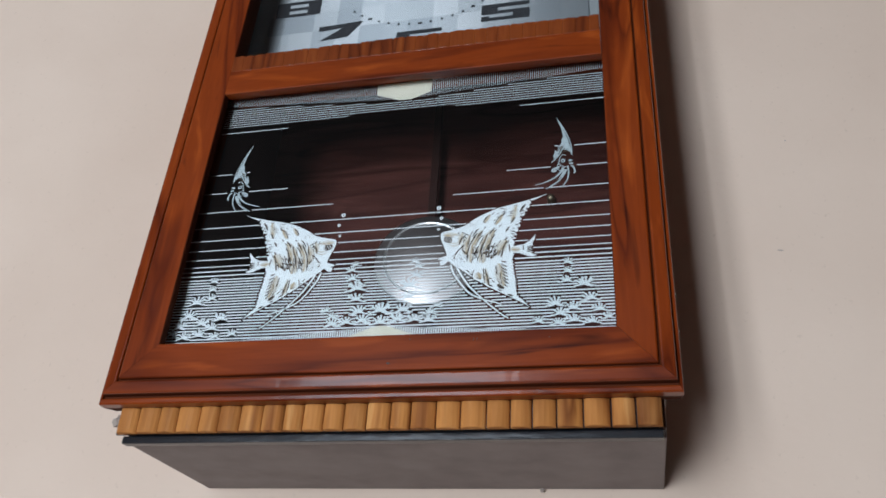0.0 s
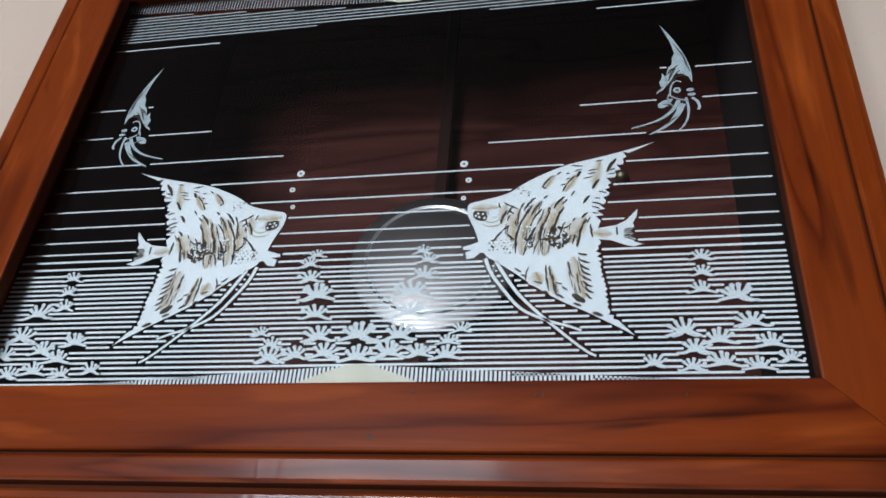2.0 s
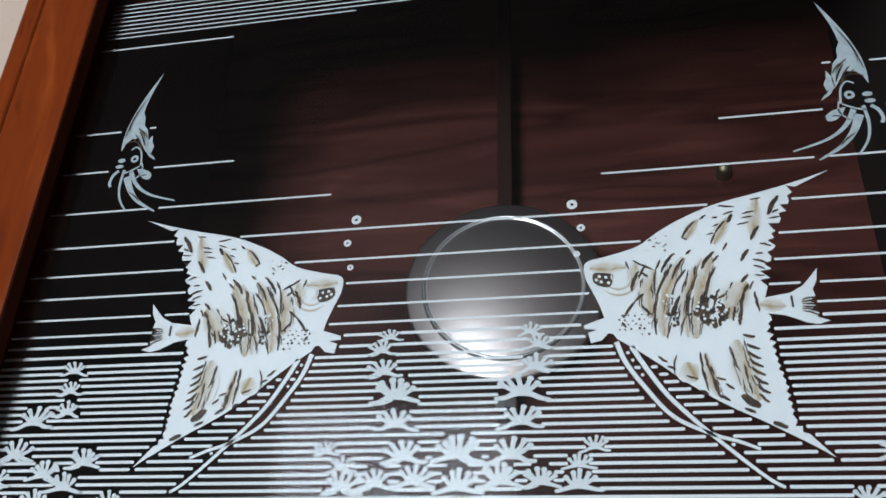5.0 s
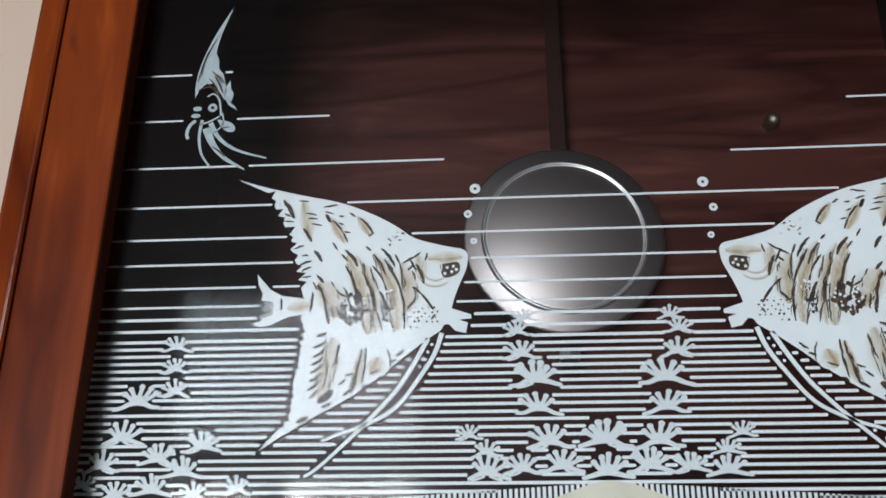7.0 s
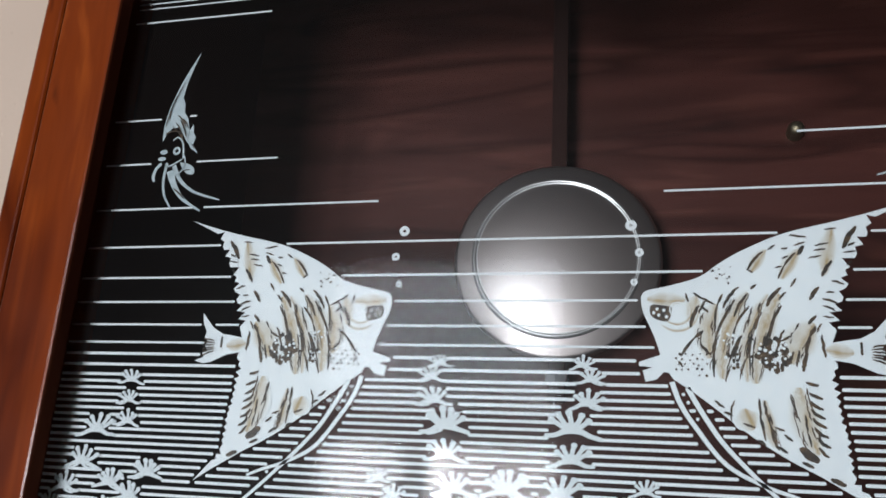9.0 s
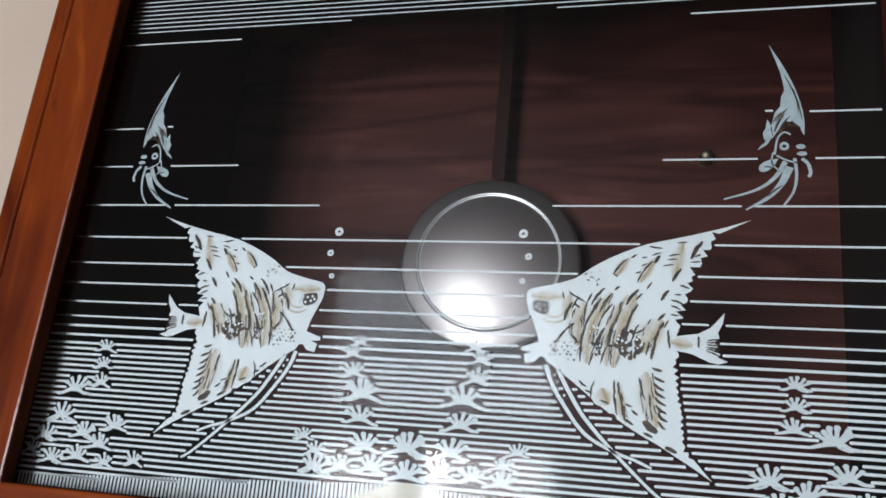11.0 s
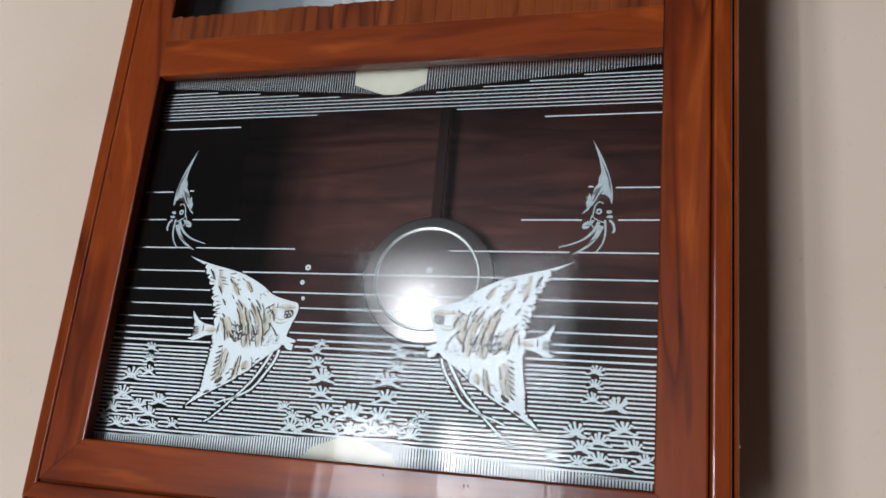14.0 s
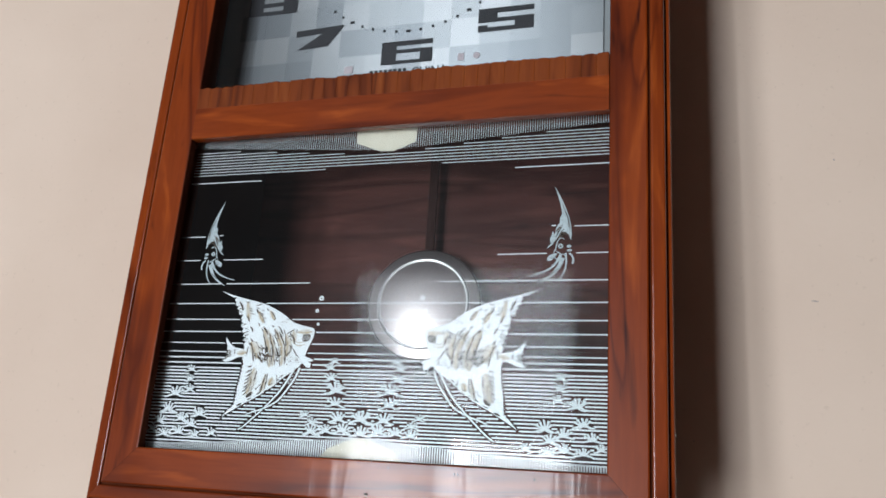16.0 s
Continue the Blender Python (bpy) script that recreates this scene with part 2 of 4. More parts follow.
def box(bm, x0, x1, y0, y1, z0, z1, bevel=0.0):
    made = bmesh.ops.create_cube(bm, size=1.0)["verts"]
    for v in made:
        v.co = ((x0 + x1) / 2 + v.co.x * (x1 - x0), (y0 + y1) / 2 + v.co.y * (y1 - y0), (z0 + z1) / 2 + v.co.z * (z1 - z0))
    if bevel:
        edges = list({e for v in made for e in v.link_edges})
        bmesh.ops.bevel(bm, geom=edges, offset=bevel, segments=2, affect="EDGES", profile=0.5)


def block(name, x0, x1, y0, y1, z0, z1, mat, parent=None, label="", bevel=0.0):
    bm = bmesh.new()
    box(bm, x0, x1, y0, y1, z0, z1, bevel)
    return finish(name, bm, mat, parent, label)


def flat(bm, pts, y):
    """A filled outline on the glass plane, facing the room; pts in millimetres."""
    n = len(pts)
    co, _, faces, _, _, _ = delaunay_2d_cdt([Vector(p) for p in pts], [(k, (k + 1) % n) for k in range(n)], [], 1, 1e-5)
    verts = [bm.verts.new((c.x * 0.001, y, c.y * 0.001)) for c in co]
    for f in faces:
        bm.faces.new([verts[k] for k in f])


def smooth_line(pts, n=5):
    """Catmull-Rom through the given points."""
    p = [pts[0]] + list(pts) + [pts[-1]]
    out = []
    for a, b, c, d in zip(p, p[1:], p[2:], p[3:]):
        for k in range(n):
            t = k / n
            out.append(tuple(0.5 * (2 * b[i] + (c[i] - a[i]) * t + (2 * a[i] - 5 * b[i] + 4 * c[i] - d[i]) * t * t
                                    + (3 * b[i] - a[i] - 3 * c[i] + d[i]) * t ** 3) for i in (0, 1)))
    out.append(tuple(pts[-1]))
    return out


def ribbon(bm, line, w0, w1, y, layer=None, belly=False):
    """A brush stroke along line, w0 wide at its start and w1 at its end (mm), with a u coordinate across."""
    n = len(line)
    rows = []
    for i, (x, z) in enumerate(line):
        a, b = line[max(0, i - 1)], line[min(n - 1, i + 1)]
        dx, dz = b[0] - a[0], b[1] - a[1]
        d = math.hypot(dx, dz) or 1
        s = i / (n - 1)
        w = (w0 + (w1 - w0) * s) / 2
        if belly:
            w *= max(0.12, math.sin(math.pi * (0.08 + 0.84 * s))) ** (0.6 if layer is None else 1.0)
        nx, nz = -dz / d * w, dx / d * w
        rows.append((bm.verts.new(((x + nx) * 0.001, y, (z + nz) * 0.001)), bm.verts.new(((x - nx) * 0.001, y, (z - nz) * 0.001))))
    for (a, b), (c, d) in zip(rows, rows[1:]):
        f = bm.faces.new((a, b, d, c))
        if layer:
            for loop, u in zip(f.loops, (0, 1, 1, 0)):
                loop[layer].uv = (u, 0)


def disc(bm, x, z, r, y, n=14, rz=None):
    flat(bm, [(x + r * math.cos(2 * math.pi * k / n), z + (rz or r) * math.sin(2 * math.pi * k / n)) for k in range(n)], y)


def ring(bm, x, z, r0, r1, y, n=18):
    a = [bm.verts.new(((x + r0 * math.cos(2 * math.pi * k / n)) * 0.001, y, (z + r0 * math.sin(2 * math.pi * k / n)) * 0.001)) for k in range(n)]
    b = [bm.verts.new(((x + r1 * math.cos(2 * math.pi * k / n)) * 0.001, y, (z + r1 * math.sin(2 * math.pi * k / n)) * 0.001)) for k in range(n)]
    for k in range(n):
        bm.faces.new((a[k], b[k], b[(k + 1) % n], a[(k + 1) % n]))


def lathe(bm, profile, x, z, n=64):
    """Turned on an axis along y; profile of (radius, y), metres."""
    rows = [[bm.verts.new((x + r * math.cos(2 * math.pi * k / n), y, z + r * math.sin(2 * math.pi * k / n))) for k in range(n)] for r, y in profile]
    for a, b in zip(rows, rows[1:]):
        for k in range(n):
            bm.faces.new((a[k], a[(k + 1) % n], b[(k + 1) % n], b[k]))


# ---- the room ----
WALL_Y = 0.118
TOP = 2.75


def setting(ob, label=""):
    return tagged(ob, label, kind="structure")


setting(block("wall_north", -2.2, 2.0, WALL_Y, WALL_Y + 0.15, 0, TOP, PAINT), "pink-cream painted wall with faint scuffs")
setting(block("wall_west", -2.35, -2.2, FAR_Y - 0.15, WALL_Y + 0.15, 0, TOP, ROOM), "plain brown painted wall")
setting(block("wall_east", 2.0, 2.15, FAR_Y - 0.15, WALL_Y + 0.15, 0, TOP, ROOM), "plain brown painted wall")
setting(block("floor", -2.35, 2.15, FAR_Y - 0.15, WALL_Y + 0.15, -0.1, 0, FLOOR), "plain brown-grey floor")
setting(block("ceiling", -2.35, 2.15, FAR_Y - 0.15, WALL_Y + 0.15, TOP, TOP + 0.1, DARK_CEILING), "plain dark ceiling")
bm = bmesh.new()
box(bm, -2.2, WIN_X0, FAR_Y - 0.15, FAR_Y, 0, TOP)
box(bm, WIN_X1, 2.0, FAR_Y - 0.15, FAR_Y, 0, TOP)
box(bm, WIN_X0, WIN_X1, FAR_Y - 0.15, FAR_Y, 0, WIN_Z0)
box(bm, WIN_X0, WIN_X1, FAR_Y - 0.15, FAR_Y, WIN_Z1, FAN_Z0)
box(bm, WIN_X0, WIN_X1, FAR_Y - 0.15, FAR_Y, FAN_Z1, TOP)
setting(finish("wall_south", bm, FAR_PAINT), "plain cream wall with a window opening")
setting(block("window_mullion", MULLION_X0, MULLION_X1, FAR_Y - 0.04, FAR_Y + 0.01, WIN_Z0, WIN_Z1, DARK_WOOD), "dark wooden mullion of the window")

for x, z, w, h, turn in ((0.2400, 0.0190, 0.0042, 0.0011, 8), (0.168, -0.067, 0.0012, 0.0010, 20), (0.2560, 0.110, 0.0016, 0.0012, 0), (-0.215, 0.02, 0.0014, 0.0010, 30)):
    bm = bmesh.new()
    lathe(bm, [(0.0001, -0.00025), (0.3, -0.00020), (0.5, 0.0)], 0, 0, 10)
    ob = setting(finish("wall_scuff", bm, SMUDGE), "small dark scuff on the wall")
    ob.matrix_world = pose(x, WALL_Y - 0.0003, LIFT + z, 0, turn, 0) @ Matrix.Diagonal((w, 1, h, 1))

# ---- the clock ----
clock = new("wall_clock")
clock.location = (0, 0, LIFT)
tagged(clock, "red-brown varnished wooden wall clock with angelfish glass, on cream wall", "wall clock")

TOP_Z, BOT_Z = 0.385, -0.1250          # door, outer
OUT = 0.1610                           # door, half width
IN_R, IN_L_LOW, IN_L_TOP = 0.1300, -0.1268, -0.1236
OPEN_LOW, OPEN_TOP = -0.0912, 0.0935   # fish window
DIAL_LOW, DIAL_TOP = 0.1275, 0.352     # dial window

# case
for x0, x1, l0, l1, b0, b1 in ((-0.1530, -0.1455, -0.1453, -0.1385, -0.1500, -0.1380), (0.1455, 0.1530, 0.1385, 0.1453, 0.1380, 0.1516)):
    block("case_side", x0, x1, 0.0115, WALL_Y - 0.001, -0.1192, 0.37, WOOD_Z, clock, bevel=0.001)
    block("case_lining", l0, l1, 0.0115, WALL_Y - 0.001, -0.1192, 0.3698, LINING, clock, "near-black inner lining")
    block("box_side", b0, b1, 0.0115, WALL_Y - 0.001, -0.1372, -0.1194, DARK_WOOD, clock, bevel=0.0006)
block("case_top", -0.1530, 0.1530, 0.0115, WALL_Y - 0.001, 0.3702, 0.382, DARK_WOOD, clock, bevel=0.001)
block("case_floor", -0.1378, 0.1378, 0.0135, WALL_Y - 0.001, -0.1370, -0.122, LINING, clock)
block("back_board", -0.1383, 0.1383, 0.104, 0.110, -0.1215, 0.37, BACK_WOOD, clock, "dark red-brown grained back board")
block("bottom_board", -0.1492, 0.1514, 0.0145, WALL_Y - 0.001, -0.1416, -0.1374, PANEL, clock, "bare grey bottom board", 0.0006)
block("bottom_edge", -0.1496, 0.1500, 0.0084, 0.0143, -0.1432, -0.1388, BLACK_EDGE, clock, "black lacquered edge", 0.0006)
block("trim_backing", -0.1530, 0.1500, 0.0065, 0.0082, -0.1386, -0.1195, BLACK_EDGE, clock, "black backing strip")

# door: profile of the frame from its inner edge outward, (distance, y)
PROFILE = ((0.0050, 0.010), (0.0050, -0.0060), (0.0, -0.0068), (0.0001, -0.0112), (0.0004, -0.0118), (0.0010, -0.0120), (0.0190, -0.0120), (0.0197, -0.0116),
           (0.0200, -0.0108), (0.0201, -0.0092), (0.0209, -0.0092), (0.0211, -0.0104), (0.0216, -0.0109), (0.0222, -0.0110), (0.0274, -0.0105), (0.0281, -0.0101), (0.0284, -0.0094), (0.0285, -0.0052),
           (0.0292, -0.0052), (0.0294, -0.0064), (0.0298, -0.0067), (0.0308, -0.0065), (0.0312, -0.0057), (0.0312, 0.0), (0.0302, 0.010))


def strip(name, ends, mat, label=""):
    """One mitred bar of the door; ends: two functions from distance to (x, z)."""
    bm = bmesh.new()
    rows = []
    for place, other in (ends, ends[::-1]):
        (ax, az), (bx, bz) = place(0), other(0)
        far = math.hypot(bx - ax, bz - az)
        gx, gz = (bx - ax) / far * JOINT, (bz - az) / far * JOINT
        rows.append([bm.verts.new((place(d)[0] + gx, y, place(d)[1] + gz)) for d, y in PROFILE])
    for i in range(len(PROFILE)):
        j = (i + 1) % len(PROFILE)
        f = bm.faces.new((rows[0][i], rows[0][j], rows[1][j], rows[1][i]))
        d, y = (PROFILE[i][0] + PROFILE[j][0]) / 2, (PROFILE[i][1] + PROFILE[j][1]) / 2
        f.material_index = 1 if d < 0.0003 or 0.0200 < d < 0.0210 or 0.0284 <= d < 0.0294 or y > -0.0024 else 0
    for r in rows:
        bm.faces.new(r)
    bmesh.ops.recalc_face_normals(bm, faces=bm.faces)
    ob = finish(name, bm, mat, door, label)
    ob.data.materials.append(GRIME_AND_EDGE)     # dirt in the grooves; the inner lip and back edge are simply darker
    return ob


door = new("door")
door.parent = clock
door["label"] = "varnished red wooden door with grooved moulding"
K = 0.0312
JOINT = 0.00010       # half the open mitre joint at each corner


def corner(xi, zi, xo, zo):
    return lambda d: (xi + (xo - xi) * d / K, zi + (zo - zi) * d / K)


RAIL_STEPS = ((0.0, 0.0), (0.0188, 0.0193), (0.0212, 0.0216), (0.0284, 0.0289), (0.0292, 0.0303), (K, 0.0338))


def rail_drop(d):
    """How far below the opening the bottom rail's moulding lies, for a distance on the stile's."""
    for (a, fa), (b, fb) in zip(RAIL_STEPS, RAIL_STEPS[1:]):
        if d <= b:
            return fa + (fb - fa) * (d - a) / (b - a)


def low_corner(xi, xo):
    return lambda d: (xi + (xo - xi) * d / K, OPEN_LOW - rail_drop(d))


c_bl = low_corner(IN_L_LOW, -0.1602)
c_br = low_corner(IN_R, 0.1606)
c_tl = corner(-0.1180, DIAL_TOP, -0.1500, TOP_Z)
c_tr = corner(IN_R, DIAL_TOP, OUT + 0.0003, TOP_Z)
strip("bottom_rail", (c_bl, c_br), WOOD_X)
strip("top_rail", (c_tl, c_tr), WOOD_X)
strip("stile", (c_bl, c_tl), WOOD_Z)
strip("stile", (c_br, c_tr), WOOD_Z)

for x, z, w, h in ((0.0112, -0.1079, 0.0022, 0.0012), (0.0222, -0.0946, 0.0009, 0.0007), (0.0567, -0.0958, 0.0006, 0.0016), (0.0585, -0.0957, 0.0005, 0.0016), (0.0963, -0.0960, 0.0007, 0.0009)):
    bm = bmesh.new()
    lathe(bm, [(0.0001, -0.00015), (0.3, -0.00012), (0.5, 0.0)], 0, 0, 9)
    ob = finish("nick", bm, MARK, door, "small dark nick in the varnish")
    ob.matrix_basis = pose(x, -0.0121, z) @ Matrix.Diagonal((w, 1, h, 1))

for x, y, z, size in ((0.1609, -0.0050, -0.0720, 0.0007), (0.1609, -0.0045, -0.0925, 0.0008), (0.1609, -0.0048, -0.0310, 0.0005)):
    bm = bmesh.new()
    bmesh.ops.create_icosphere(bm, subdivisions=1, radius=size, matrix=Matrix.Diagonal((0.5, 0.7, 1.3, 1)))
    chip = finish("chip", bm, CRUMB, door, "tiny pale chip on the moulding's edge")
    chip.location = (x, y, z)

# middle rail, with a rounded lower lip and a ribbed strip on its upper edge
bm = bmesh.new()
prof = ((-0.0114, OPEN_TOP), (-0.0118, OPEN_TOP + 0.0005), (-0.0118, 0.1138), (-0.0113, 0.1145), (0.009, 0.1145), (0.009, OPEN_TOP + 0.004), (-0.006, OPEN_TOP + 0.004), (-0.006, OPEN_TOP))
rows = [[bm.verts.new((x, y, z)) for y, z in prof] for x in (IN_L_TOP + 0.0001, IN_R - 0.0001)]
for i in range(len(prof)):
    j = (i + 1) % len(prof)
    bm.faces.new((rows[0][i], rows[0][j], rows[1][j], rows[1][i]))
for r in rows:
    bm.faces.new(r)
bmesh.ops.recalc_face_normals(bm, faces=bm.faces)
finish("middle_rail", bm, WOOD_X, door)


def ribbed(name, x0, x1, z0, z1, y_face, y_back, pitch, depth, mat, label, wave=0.0, seed=1, tilt=0.0):
    """A row of rounded upright ribs, each a piece of its own, on a thin backing."""
    rnd = random.Random(seed)
    row = block(name, x0, x1, y_back - 0.0012, y_back, z0 + 0.0004, z1 - 0.0012, BLACK_EDGE, clock, label)
    gap = 0.3 * depth      # open joint between two ribs
    x = x0
    while x < x1 - 0.001:
        w = pitch * rnd.uniform(0.88, 1.12)
        if x + 1.6 * w > x1:
            w = x1 - x
        top = z1 + rnd.uniform(-0.5, 0.5) * wave
        low = z0 + rnd.uniform(0, 0.25) * wave
        bm = bmesh.new()
        rings = []
        for s, h in ((0.0, 0.0), (0.03, 0.40), (0.10, 0.68), (0.26, 0.92), (0.5, 1.0), (0.72, 0.90), (0.88, 0.62), (0.97, 0.28), (1.0, 0.0)):
            px, py = x + gap + (w - gap) * s, y_face + depth * (1 - h) + tilt * s
            zt = top + wave * (h - 0.8) * 0.5 + rnd.uniform(-0.5, 0.5) * wave
            rings.append([bm.verts.new(v) for v in ((px, y_back - 0.0013, low), (px, py + 0.0003, low), (px, py, low + 0.0005), (px, py, zt - 0.0006), (px, py + 0.0006, zt), (px, y_back - 0.0013, zt))])
        for a, b in zip(rings, rings[1:]):
            for k in range(6):
                bm.faces.new((a[k], b[k], b[(k + 1) % 6], a[(k + 1) % 6]))
        bm.faces.new(rings[0])
        bm.faces.new(rings[-1])
        bmesh.ops.recalc_face_normals(bm, faces=bm.faces)
        finish("rib", bm, mat, row, smooth=False)
        x += w
    return row


ribbed("ribbed_strip", IN_L_TOP + 0.0002, IN_R - 0.0002, 0.1132, DIAL_LOW, -0.0120, -0.002, 0.0080, 0.00025, RIB_RED, "red wooden strip of upright ribs", 0.0008, 5)
ribbed("ribbed_trim", -0.1510, 0.1498, -0.1390, -0.1222, 0.0003, 0.0063, 0.0125, 0.0026, RIB_PALE, "pale honey wooden trim of upright ribs", 0.0006, 9, 0.0012)

# loose crumbs of plaster caught on the case
for x, y, z, size, seed in ((-0.1522, 0.0040, -0.1320, 0.0032, 3), (-0.1530, 0.0060, -0.1290, 0.0020, 5), (0.0780, 0.1150, -0.1426, 0.0016, 7)):
    rnd = random.Random(seed)
    bm = bmesh.new()
    bmesh.ops.create_icosphere(bm, subdivisions=2, radius=size)
    for v in bm.verts:
        v.co *= rnd.uniform(0.6, 1.15)
        v.co.y *= 0.6
    ob = finish("plaster_crumb", bm, CRUMB, clock, "small crumb of grey plaster")
    ob.location = (x, y, z)

# ---- printed glass ----


def pane(name, x0, x1, z0, z1, label):
    """A sheet of glass: its room side reflects, its back and edges are clear."""
    ob = block(name, x0, x1, -0.0030, -0.0008, z0, z1, GLASS, clock, label)
    ob.data.materials.append(CLEAR)
    for p in ob.data.polygons:
        p.material_index = 0 if p.normal.y < -0.5 else 1
    ob.visible_shadow = False
    return ob


glass = pane("glass_panel", -0.1345, 0.1345, -0.0960, 0.0985, "clear glass printed with angelfish, coral and white lines")
Y_LINE, Y_BODY, Y_TAN, Y_MARK, Y_DOT = 0.0, -0.00010, -0.00020, -0.00030, -0.00040


def print_left(z):
    return -129.2 + 0.041 * z


PRINT_RIGHT = 130.4


def sawtooth(line, depth, step, rnd):
    """A ragged fin edge: teeth set along a line."""
    out = []
    for (ax, az), (bx, bz) in zip(line, line[1:]):
        d = math.hypot(bx - ax, bz - az)
        n = max(1, round(d / step))
        for k in range(n):
            s = k / n
            x, z = ax + (bx - ax) * s, az + (bz - az) * s
            nx, nz = (bz - az) / d, -(bx - ax) / d
            j = rnd.uniform(0.2, 1.0) * depth * (1 if (k % 2) else -0.3)
            out.append((x + nx * j, z + nz * j))
    out.append(line[-1])
    return out


rnd = random.Random(4)
DORSAL = smooth_line([(-95.1, 0.2), (-87.3, -2.3), (-77.8, -4.8), (-66.0, -7.6), (-57.5, -11.1), (-51.4, -14.5), (-46.1, -18.2), (-39.3, -20.3), (-34.1, -21.4)])
SNOUT = smooth_line([(-33.0, -21.9), (-32.2, -23.3), (-32.6, -26.8), (-34.2, -30.6), (-35.7, -34.4), (-36.5, -37.3)], 3)
PELVIC = [(-33.9, -38.4), (-31.6, -39.2), (-31.5, -40.2), (-34.6, -40.5), (-32.4, -41.3), (-33.0, -44.0), (-35.6, -43.4), (-37.3, -41.6), (-38.7, -41.8)]
BELLY = smooth_line([(-39.4, -43.2), (-44.4, -46.6), (-49.4, -50.4), (-53.7, -53.9), (-59.3, -57.9), (-64.9, -61.3), (-70.5, -64.2), (-76.0, -67.4), (-80.1, -69.8), (-84.6, -72.7)])
REAR_LOW = [(-79.6, -67.4), (-78.4, -65.6), (-77.2, -63.6), (-77.2, -60.2), (-76.9, -56.5), (-76.3, -53.0), (-75.7, -49.5), (-75.6, -45.6), (-75.0, -41.7), (-75.6, -39.0)]
TAIL = [(-79.0, -38.9), (-83.6, -41.0), (-86.0, -41.5), (-88.7, -40.7), (-85.9, -39.6), (-86.6, -38.6), (-84.8, -37.9), (-86.2, -36.4), (-84.9, -35.6), (-86.4, -34.2),
        (-86.0, -32.6), (-87.3, -30.1), (-87.8, -27.1), (-85.9, -29.3), (-83.9, -31.5), (-80.8, -33.2), (-77.4, -33.7)]
REAR_TOP = [(-75.4, -31.0), (-76.9, -26.5), (-77.6, -23.3), (-78.6, -20.1), (-79.7, -16.1), (-81.4, -12.8), (-82.6, -10.4), (-84.2, -7.9), (-85.2, -5.4), (-86.4, -4.0)]
FISH = DORSAL + SNOUT + PELVIC + BELLY + sawtooth(REAR_LOW, 0.9, 1.1, rnd) + TAIL + sawtooth(REAR_TOP, 1.2, 1.2, rnd)
BODY = DORSAL + SNOUT + [(-38.0, -41.0)] + BELLY + sawtooth(REAR_LOW, 1.1, 0.9, rnd) + [(-75.2, -38.4), (-75.0, -34.0)] + sawtooth(REAR_TOP, 2.6, 1.1, rnd)
FEELERS = ([(-39.1, -43.9), (-40.9, -49.0), (-44.4, -54.6), (-50.7, -62.5), (-59.0, -66.9), (-64.6, -68.7), (-69.0, -70.5)],
           [(-42.6, -45.2), (-45.2, -50.0), (-49.4, -56.7), (-53.5, -61.5), (-58.4, -66.5), (-64.5, -72.3), (-69.9, -77.0), (-73.0, -78.9)])
TANS = ((-76.4, -6.6, -74.3, -18.0, 0.3, 2), (-68.9, -11.7, -64.8, -19.0, 0.3, 1.7), (-61.5, -11.6, -58.0, -17.3, 0.3, 1.5), (-63.8, -22.5, -57.9, -43.9, 2.2, 3.4),
        (-61.4, -22.6, -56.1, -43.6, 2.4, 1.6), (-56.9, -22.1, -50.6, -43.0, 2.6, 2.6), (-49.4, -24.9, -47.8, -38.2, 1.2, 2.8), (-71.0, -29.5, -65.9, -39.3, 0.8, 3.6),
        (-42.7, -23.9, -33.7, -23.8, 0, 1.8), (-45.1, -23.0, -44.4, -30.0, 0.4, 2), (-79.3, -36.4, -73.4, -35.8, 0, 1.8), (-66.9, -44.6, -70.3, -59.5, 0.9, 3),
        (-59.5, -47.7, -61.5, -58.2, 0.6, 1.8), (-54.8, -49.8, -57.0, -54.3, 0.3, 2.6))
FIN_DARKS = ((-81.8, -6.4, -78.6, -11.7, 0.2, 1.4), (-77.6, -6.7, -74.9, -6.9, 0, 0.5), (-75.7, -10.3, -72.4, -10.9, 0, 0.5), (-75.0, -11.7, -72.2, -12.1, 0, 0.5),
             (-74.0, -13.3, -71.2, -13.9, 0, 0.5), (-70.7, -8.7, -67.0, -8.2, 0.1, 0.6), (-70.5, -9.9, -68.0, -10.7, 0, 0.5), (-70.1, -10.7, -68.8, -13.2, 0, 1.1),
             (-68.2, -12.5, -64.0, -19.0, 0.4, 0.7), (-66.6, -11.4, -65.1, -11.6, 0, 0.5), (-66.5, -13.4, -65.1, -13.9, 0, 0.5), (-65.1, -15.8, -63.5, -16.2, 0, 0.5),
             (-60.9, -12.1, -57.2, -16.7, 0.3, 0.8), (-76.0, -14.7, -73.6, -18.5, 0.2, 1), (-72.9, -21.0, -70.8, -24.1, 0.2, 1.1), (-68.1, -18.9, -66.7, -20.9, 0.1, 0.6))
FIN_SLITS = ((-81.6, -12.4, -78.8, -12.7, 0, 0.5), (-80.4, -14.9, -79.1, -15.7, 0, 0.5), (-78.3, -20.4, -75.7, -19.5, 0.1, 0.6), (-76.2, -22.3, -74.2, -22.2, 0, 0.5),
             (-76.7, -25.0, -73.5, -23.8, 0.1, 0.7), (-76.1, -26.7, -73.5, -25.5, 0.1, 0.6), (-75.7, -28.4, -73.3, -28.0, 0, 0.5), (-63.7, -10.6, -62.1, -11.7, 0, 0.6),
             (-57.3, -16.5, -58.5, -17.5, 0, 0.5), (-81.3, -10.2, -79.8, -11.2, 0, 0.6))
